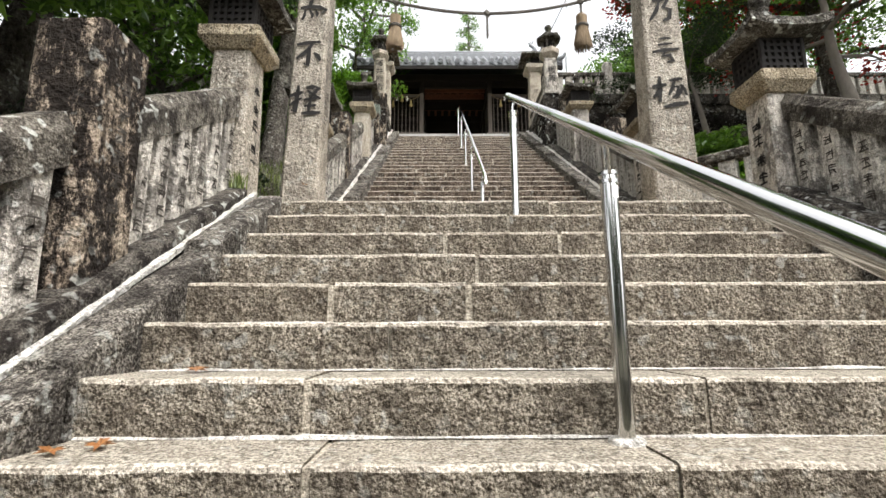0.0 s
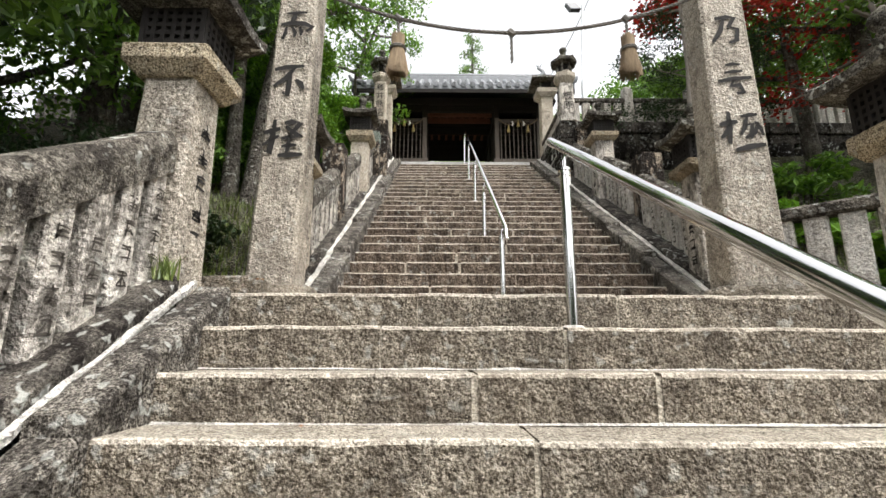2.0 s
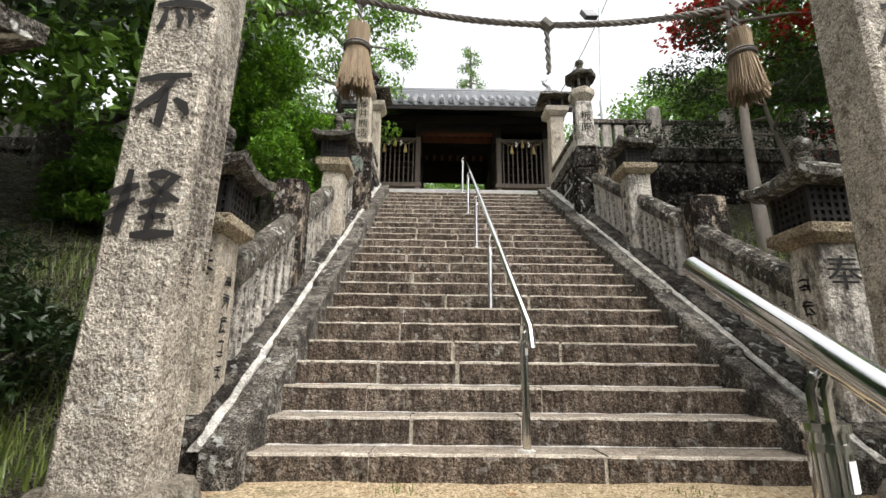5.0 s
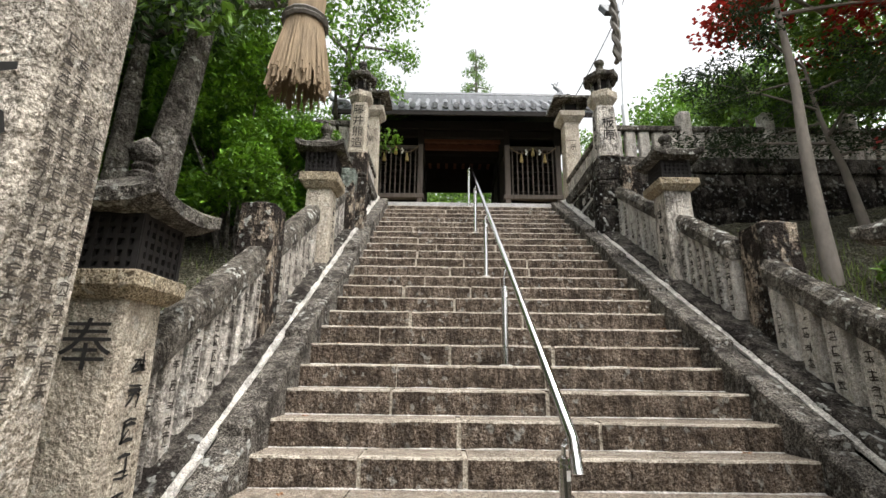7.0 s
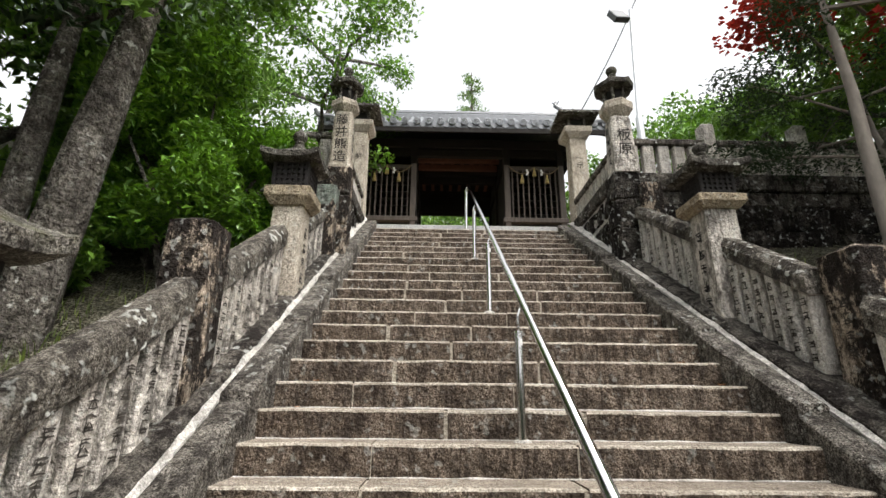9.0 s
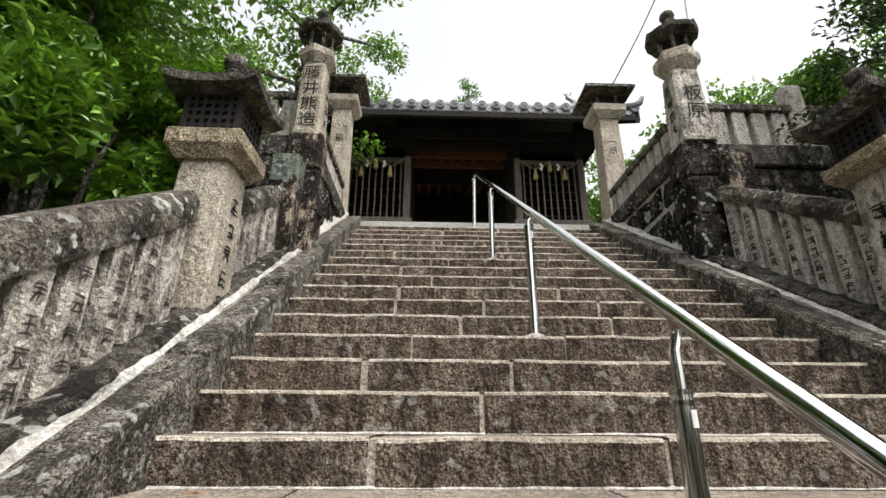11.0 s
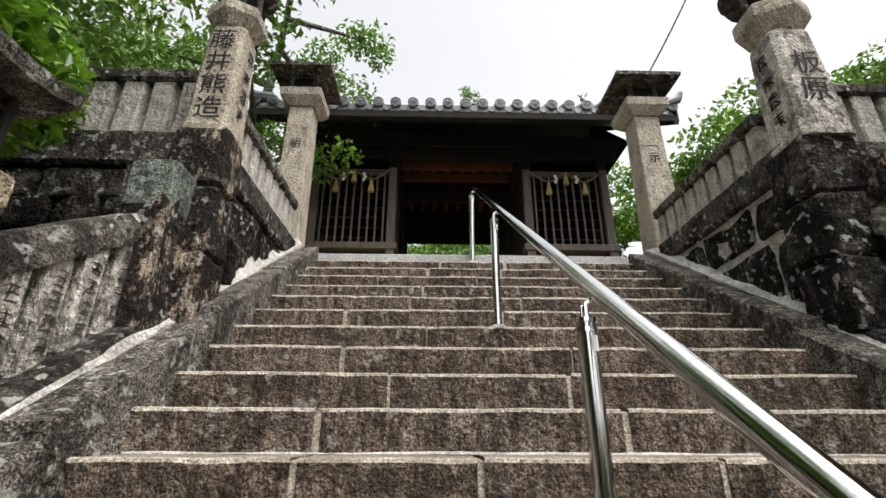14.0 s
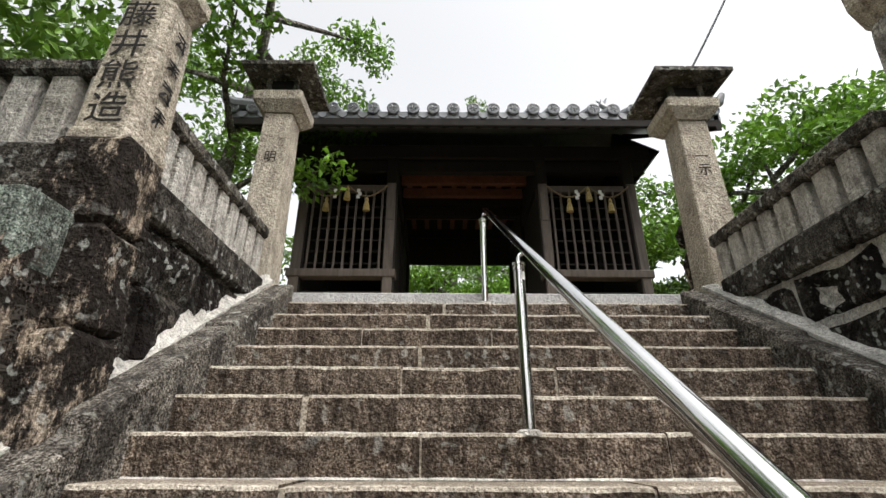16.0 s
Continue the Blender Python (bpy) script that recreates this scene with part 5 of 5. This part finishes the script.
def crown(name, centres, count, size, material, parent, seed, flat=0.0, stretch=0.5, label=""):
    v, f = leaf_cloud(centres, count, size, np.random.default_rng(seed), flat, stretch)
    me = bpy.data.meshes.new(name)
    me.from_pydata(v.tolist(), [], f.tolist())
    me.materials.append(material)
    ob = new(name, me)
    ob.parent = parent
    if label:
        ob["label"] = label
    return ob


def tree(name, x, y, z, height, spread, trunk, material, label, seed, count=9000, size=0.09, lean=(0, 0), clear=0.4, bark=BARK, limbs=9, flat=0.0, stretch=0.5, category="tree", clump=1.0, high=1.0, bias=(0, 0)):
    """Tapered bent trunk, limbs that fork, and clumps of leaves at their ends."""
    rng = random.Random(seed)
    root = thing(name, (x, y, z), label, category)
    pts = []
    for i in range(9):
        t = i / 8
        pts.append(Vector((lean[0] * t + 0.12 * spread * noise.noise(Vector((seed, t * 2.2, 0))) * t, lean[1] * t + 0.12 * spread * noise.noise(Vector((seed, t * 2.2, 7))) * t, height * 0.9 * t)))
    bm = tube(bmesh.new(), [Vector((0, 0, -0.4))] + pts, [trunk * 1.35] + [trunk * (1.15 - 0.95 * i / 8) for i in range(9)], 9)
    worn(bm, trunk * 0.12, seed, 3)
    part("trunk", bm, bark, root, smooth=True)
    centres = []
    for i in range(limbs):
        t = clear + (0.97 - clear) * (i + rng.uniform(0, 0.6)) / limbs
        k = min(7, int(t * 8))
        start = pts[k].lerp(pts[k + 1], t * 8 - k)
        a = i * 2.399 + rng.uniform(-0.4, 0.4)
        reach = spread * (0.55 + 0.45 * math.sin(math.pi * min(1, (t - clear) / (1 - clear) * 0.85 + 0.15))) * rng.uniform(0.75, 1.1)
        end = start + Vector(((math.cos(a) + bias[0]) * reach, (math.sin(a) + bias[1]) * reach, reach * rng.uniform(0.15, 0.55) * high))
        mid = start.lerp(end, 0.5) + Vector((rng.uniform(-0.1, 0.1), rng.uniform(-0.1, 0.1), 0.06)) * reach
        bm = tube(bmesh.new(), [start, mid, end], [trunk * 0.42, trunk * 0.26, trunk * 0.07], 6)
        for _ in range(3):
            f = mid.lerp(end, rng.uniform(0, 0.8))
            tip = f + Vector((rng.uniform(-1, 1), rng.uniform(-1, 1), rng.uniform(-0.1, 0.7))) * reach * 0.4
            tube(bm, [f, f.lerp(tip, 0.5) + Vector((0, 0, 0.03 * reach)), tip], [trunk * 0.14, trunk * 0.09, trunk * 0.03], 4)
            centres.append((tip, [reach * rng.uniform(0.18, 0.3) * clump] * 2 + [reach * rng.uniform(0.1, 0.18) * clump]))
        centres.append((end, [reach * 0.3 * clump, reach * 0.3 * clump, reach * 0.18 * clump]))
        centres.append((mid.lerp(end, 0.4), [reach * 0.24 * clump, reach * 0.24 * clump, reach * 0.14 * clump]))
        part("limb", bm, bark, root, smooth=True)
    crown("crown", centres, count, size, material, root, seed, flat, stretch)
    return root


def shrub(name, x, y, z, rx, ry, rz, material, label, seed, count, size, stretch=0.45):
    """A many-stemmed bush of overlapping leaf clumps."""
    rng = random.Random(seed)
    root = thing(name, (x, y, z), label, "shrub")
    bm = bmesh.new()
    centres = []
    for i in range(22):
        a, e = rng.uniform(0, math.tau), rng.uniform(0.05, 1)
        r = rng.uniform(0.35, 0.95)
        end = Vector((math.cos(a) * rx * r, math.sin(a) * ry * r, rz * (0.25 + 1.3 * e * math.sqrt(max(0.05, 1 - r * r * 0.8)))))
        tube(bm, [(0.1 * math.cos(a), 0.1 * math.sin(a), -0.2), end * 0.5 + Vector((0, 0, 0.1)), end], [0.03, 0.02, 0.006], 5)
        centres.append((end, (rx * rng.uniform(0.22, 0.4), ry * rng.uniform(0.22, 0.4), rz * rng.uniform(0.14, 0.26))))
    part("stem", bm, BARK, root)
    crown("foliage", centres, count, size, material, root, seed, 0.45, stretch)
    return root


# left bank
shrub("broadleaf_shrub", -2.55, 8.6, 4.6, 0.98, 1.1, 1.62, LEAF, "large bright green broad-leaved shrub behind the fence", 41, 40000, 0.08)
shrub("broadleaf_shrub", -3.9, 9.0, 4.8, 1.2, 0.9, 2.1, LEAF_MID, "tall green broad-leaved shrub before the wall", 40, 24000, 0.105)
shrub("broadleaf_shrub", -3.9, 7.8, 4.2, 0.9, 0.9, 0.8, LEAF_MID, "dark green shrub behind the stone fence", 42, 8000, 0.10)
tree("old_tree", -2.74, 7.16, 3.7, 7.5, 2.4, 0.165, LEAF, "old grey-barked tree with lichen behind the stone fence", 43, 11000, 0.10, (0.35, 0.5), 0.5, bias=(-0.35, 0.2))
tree("old_tree", -3.1, 7.3, 3.7, 6.4, 2.0, 0.115, LEAF, "slimmer grey-barked tree beside the old tree", 39, 8000, 0.10, (-0.25, 0.3), 0.52, bias=(-0.4, 0.2))
tree("old_tree", -4.4, 6.4, 3.6, 7.0, 2.6, 0.20, LEAF_MID, "grey-barked tree with light green leaves", 44, 12000, 0.12, (-0.3, 0.3), 0.4)
tree("leafy_tree", -3.0, 13.6, 6.5, 5.6, 2.2, 0.13, LEAF, "open-crowned tree with fresh green leaves behind the fence", 45, 9000, 0.11, (0.7, -0.6), 0.35)
tree("leafy_tree", -5.0, 3.0, 2.3, 6.0, 2.8, 0.2, LEAF_DARK, "dark evergreen tree over the lower fence", 46, 15000, 0.11, (1.0, 0.3), 0.4)
tree("leafy_tree", -3.6, 0.6, 1.0, 5.5, 2.4, 0.18, LEAF_DARK, "dark evergreen tree beside the lower stairs", 47, 14000, 0.11, (0.2, 0.6), 0.42)
shrub("undergrowth_shrub", -2.7, 5.1, 2.55, 0.7, 0.8, 0.55, LEAF_DARK, "dark undergrowth shrub behind the pillar", 48, 5000, 0.07)
shrub("undergrowth_shrub", -3.9, 5.2, 2.7, 1.1, 1.0, 0.9, LEAF_DARK, "dark undergrowth shrub on the bank", 49, 7000, 0.07)
tree("leafy_tree", -4.6, 4.6, 2.9, 6.4, 2.6, 0.2, LEAF_DARK, "dark evergreen tree on the shaded bank", 38, 15000, 0.11, (0.6, 0.2), 0.3)
tree("leafy_tree", -5.6, 1.6, 1.6, 7.0, 2.8, 0.2, LEAF_DARK, "dark evergreen tree over the lower stairs", 37, 15000, 0.12, (0.4, 0.4), 0.25)
tree("leafy_tree", -4.5, 2.2, 1.9, 5.6, 2.3, 0.16, LEAF_MID, "dense green tree behind the lower fence", 36, 22000, 0.12, (0.1, 0.3), 0.22, clump=1.35)
tree("leafy_tree", -6.2, 5.4, 3.0, 8.0, 3.2, 0.2, LEAF_MID, "dense green tree up the bank", 35, 22000, 0.13, (0.3, 0.4), 0.15, clump=1.35)
tree("leafy_tree", -6.0, 9.0, 4.9, 7.0, 3.0, 0.2, LEAF_MID, "broad green tree before the retaining wall", 34, 20000, 0.13, (0.5, 0.0), 0.15, clump=1.3)
# unseen dark trees added behind the start: they darken steel reflections and front light
for i, (x, y) in enumerate(((-6.5, -7.5), (-2.5, -10.5), (2.6, -10.0), (7.0, -7.0), (0.3, -15.0))):
    tree("hill_tree", x, y, ground_height(x, y), 4.2, 3.2, 0.22, LEAF_DARK, "unseen dark tree added behind the start to darken reflections", 130 + i, 12000, 0.2, (0, 0), 0.1, BARK, 12, clump=1.5)
# right bank
tree("red_maple", 3.95, 8.0, 4.4, 4.9, 1.7, 0.075, LEAF_RED, "red-leaved maple on a tall pale trunk", 51, 5200, 0.08, (0.1, 0.1), 0.74, BARK_TAN, 8, 0.6, 0.9, high=0.35, bias=(0.75, -0.1))
tree("pine_tree", 5.3, 8.9, 5.0, 2.9, 1.4, 0.055, LEAF_DARK, "dark pruned evergreen with flat leaf pads", 52, 9000, 0.06, (-0.6, -0.2), 0.4, BARK_TAN, 8, 0.6, 0.4, high=0.15, bias=(-0.5, 0))
tree("red_maple", 6.3, 6.8, 4.6, 3.4, 1.9, 0.09, LEAF_RED, "low spreading red maple on the bank", 53, 1700, 0.075, (-0.3, 0.2), 0.3, BARK_TAN, 8, 0.6, 0.9, high=0.3)
tree("leafy_tree", 7.4, 8.2, 5.2, 6.5, 2.8, 0.18, LEAF_MID, "broad green tree above the mossy bank", 54, 13000, 0.12, (-0.5, 0), 0.3)
tree("leafy_tree", 6.4, 4.0, 3.4, 6.0, 2.6, 0.18, LEAF_MID, "green tree above the maple bank", 55, 13000, 0.11, (-0.4, 0.2), 0.35)
tree("cedar_tree", 9.0, 5.5, 4.6, 9.0, 2.6, 0.25, LEAF_DARK, "tall dark cedar on the bank", 56, 14000, 0.12, (0, 0), 0.15, BARK, 14)
for i, (x, y, r) in enumerate(((3.9, 6.2, 0.6), (4.8, 7.3, 0.7), (3.7, 4.6, 0.55), (5.2, 5.2, 0.7))):
    shrub("bank_shrub", x, y, ground_height(x, y) - 0.1, r, r, r * 0.7, LEAF_MID if i % 2 else LEAF, "low green shrub on the mossy bank", 60 + i, 2200, 0.12)
tree("leafy_tree", 6.5, 12.0, 6.6, 2.9, 1.2, 0.12, LEAF_MID, "dark green tree behind the upper fence", 57, 14000, 0.10, (-0.3, 0), 0.35, clump=1.3)
tree("leafy_tree", 6.7, 9.0, 5.0, 5.6, 2.1, 0.14, LEAF_MID, "dense green tree above the mossy bank", 58, 16000, 0.12, (-0.3, 0), 0.3, clump=1.3)
# behind the gate and along the hill
for i, (x, y, h, s, mat, low) in enumerate(((0.2, 20.5, 4.2, 2.4, LEAF, 0.1), (-2.2, 21.5, 4.4, 2.4, LEAF_MID, 0.1), (3.0, 22.0, 4.6, 2.6, LEAF, 0.1), (6.5, 17.5, 5.5, 3.0, LEAF, 0.12),
                                            (10.5, 15.0, 5.0, 3.2, LEAF, 0.15), (-7.0, 12.0, 6.5, 3.0, LEAF, 0.3), (-6.5, 17.0, 6.0, 3.2, LEAF_MID, 0.15),
                                            (-8.5, 8.0, 8.0, 3.4, LEAF_MID, 0.2), (-7.5, 4.0, 8.0, 3.4, LEAF_MID, 0.2), (11.0, 10.0, 7.5, 3.2, LEAF_MID, 0.2), (10.0, 1.0, 8.0, 3.4, LEAF_MID, 0.2), (-8.0, -1.0, 8.0, 3.4, LEAF_DARK, 0.2),
                                            (4.2, 18.0, 3.0, 1.8, LEAF_MID, 0.08), (8.9, 16.5, 6.6, 2.6, LEAF, 0.1), (6.2, 15.6, 4.2, 1.9, LEAF, 0.1))):
    tree("hill_tree", x, y, ground_height(x, y), h, s, 0.16, mat, "green woodland tree on the hill", 70 + i, 9000, 0.15, (0, 0), low, BARK, 11)


def conifer(x, y, z, height, label, seed):
    rng = random.Random(seed)
    root = thing("conifer", (x, y, z), label, "tree")
    part("trunk", tube(bmesh.new(), [(0, 0, -0.5), (0.05, 0, height * 0.5), (0, 0, height)], [0.3, 0.2, 0.02], 8), BARK, root)
    bm = bmesh.new()
    centres = []
    for i in range(44):
        t = 0.25 + 0.75 * i / 44
        a = i * 2.4
        r = height * 0.17 * (1.05 - t) + 0.2
        end = Vector((math.cos(a) * r, math.sin(a) * r, height * t - 0.25 * r))
        tube(bm, [(0, 0, height * t), end], [0.05, 0.015], 4)
        for q in (0.45, 0.75, 1.0):
            centres.append((Vector((0, 0, height * t)).lerp(end, q), (r * 0.24 + 0.12, r * 0.24 + 0.12, 0.3)))
    part("limb", bm, BARK, root, "thin drooping boughs")
    crown("crown", centres, 9000, 0.17, LEAF_MID, root, seed, 0.0, 0.3)


conifer(1.7, 26.0, 6.7, 14.4, "tall thin conifer beyond the gate", 3)
conifer(0.6, 29.0, 6.7, 13.2, "conifer tip beyond the gate roof", 4)


# ---- grass, ferns, weeds and fallen leaves ----
def blades(name, spots, count, height, material, label, seed, spread):
    """Thin bent blades scattered round spots, as one body of stuff."""
    rng = np.random.default_rng(seed)
    verts, faces = [], []
    for i in range(count):
        sx, sy, sr = spots[rng.integers(len(spots))]
        x, y = sx + rng.normal() * sr, sy + rng.normal() * sr
        z = spread(x, y)
        if z is None:
            continue
        h = height * rng.uniform(0.4, 1.3)
        a, b = rng.uniform(0, math.tau), rng.uniform(0.2, 0.8)
        w = 0.022 * height + 0.0022
        dx, dy = math.cos(a), math.sin(a)
        k = len(verts)
        verts += [(x - dy * w, y + dx * w, z - 0.01), (x + dy * w, y - dx * w, z - 0.01), (x + dx * b * h * 0.4 - dy * w * 0.7, y + dy * b * h * 0.4 + dx * w * 0.7, z + h * 0.65),
                  (x + dx * b * h * 0.4 + dy * w * 0.7, y + dy * b * h * 0.4 - dx * w * 0.7, z + h * 0.65), (x + dx * b * h, y + dy * b * h, z + h)]
        faces += [(k, k + 1, k + 3, k + 2), (k + 2, k + 3, k + 4)]
    me = bpy.data.meshes.new(name)
    me.from_pydata(verts, [], faces)
    me.materials.append(material)
    tagged(new(name, me), label, "grass", kind="stuff")


def bank(x, y):
    return None if -1.8 < x < 2.85 or y > 9.9 else ground_height(x, y)


def on_landing(x, y):
    return LAND_Z + 0.05 * (y - 3.7) / 1.7 if -1.6 < x < 2.6 and 3.7 < y < 5.25 else None


blades("bank_grass", [(-2.6, 4.6, 0.6), (-2.3, 4.5, 0.3), (-3.2, 5.6, 0.9), (-2.6, 6.4, 0.7), (3.7, 6.4, 0.8), (4.3, 7.6, 0.8), (3.4, 5.0, 0.7), (-2.4, 3.0, 0.6)], 12000, 0.12, GRASS, "short green grass and moss on the banks", 5, bank)
blades("landing_weeds", [(-0.9, 4.6, 0.06), (1.7, 4.5, 0.08), (0.9, 4.9, 0.05), (-0.3, 5.15, 0.06), (0.35, 4.0, 0.05), (1.9, 4.0, 0.07), (-1.3, 4.15, 0.08), (1.2, 5.1, 0.06)], 300, 0.03, GRASS, "sparse grass in the sandy dirt", 6, on_landing)
blades("kerb_tuft", [(-1.40, 3.18, 0.025)], 60, 0.10, GRASS, "tuft of grass at the lantern foot", 7, lambda x, y: low_line(3.18) + 0.14)


def fallen_leaf(x, y, z, size, seed):
    rng = random.Random(seed)
    bm = bmesh.new()
    lobes = 9
    ring_pts = []
    for i in range(lobes * 2):
        a = i * math.pi / lobes
        r = size * (1.0 if i % 2 == 0 else 0.5) * rng.uniform(0.75, 1.1)
        ring_pts.append(bm.verts.new((r * math.cos(a), r * 0.7 * math.sin(a), 0.3 * size * abs(math.sin(a * 1.5)))))
    c = bm.verts.new((0, 0, 0.004))
    for i in range(lobes * 2):
        bm.faces.new((c, ring_pts[i], ring_pts[(i + 1) % (lobes * 2)]))
    tagged(place(part("fallen_leaf", bm, LEAF_DRY), pose(x, y, z + 0.004, 0, 0, rng.uniform(0, 360))), "dry curled brown maple leaf on the stone steps", "leaf", "fallen leaves")


rng = random.Random(77)
low_z = lambda k: LAND_Z - LOW_R * (8 - k)
low_y = lambda k: LAND_Y - LOW_T * (8 - k)
for i, (x, k, dy, s) in enumerate(((-0.98, 1, 0.17, 0.055), (-1.06, 1, 0.1, 0.05), (-0.9, 2, 0.22, 0.05), (-1.02, 4, 0.18, 0.03), (-0.6, 5, 0.2, 0.02))):
    fallen_leaf(x, low_y(k) + dy, low_z(k), s, i)
for i in range(14):
    k = rng.randrange(2, 17)
    x = rng.choice((rng.uniform(XL + 0.05, XL + 0.25), rng.uniform(XR - 0.3, XR - 0.05)))
    fallen_leaf(x, step_y(k) + rng.uniform(0.08, 0.22), step_z(k), rng.uniform(0.02, 0.04), 20 + i)
for i in range(9):
    fallen_leaf(rng.uniform(-1.3, 2.0), rng.uniform(4.6, 5.2), LAND_Z + 0.035, rng.uniform(0.02, 0.04), 50 + i)
for i in range(26):
    fallen_leaf(-0.95 + rng.gauss(0, 0.3), 3.95 + rng.gauss(0, 0.22), LAND_Z + 0.012, rng.uniform(0.015, 0.035), 80 + i)
twigs = bmesh.new()
for i in range(60):
    x, y, a, n = -1.05 + rng.gauss(0, 0.28), 3.95 + rng.gauss(0, 0.17), rng.uniform(0, math.tau), rng.uniform(0.03, 0.11)
    dx, dy, z = math.cos(a) * n, math.sin(a) * n * 0.6, LAND_Z + 0.016
    tube(twigs, [(x - dx, y - dy, z), (x + dy * 0.15, y, z + 0.006), (x + dx, y + dy, z + 0.002)], [0.0035, 0.003, 0.0015], 4)
tagged(part("fallen_twigs", twigs, BARK), "scattered dry grey twigs on the sandy landing", "twigs", kind="stuff")
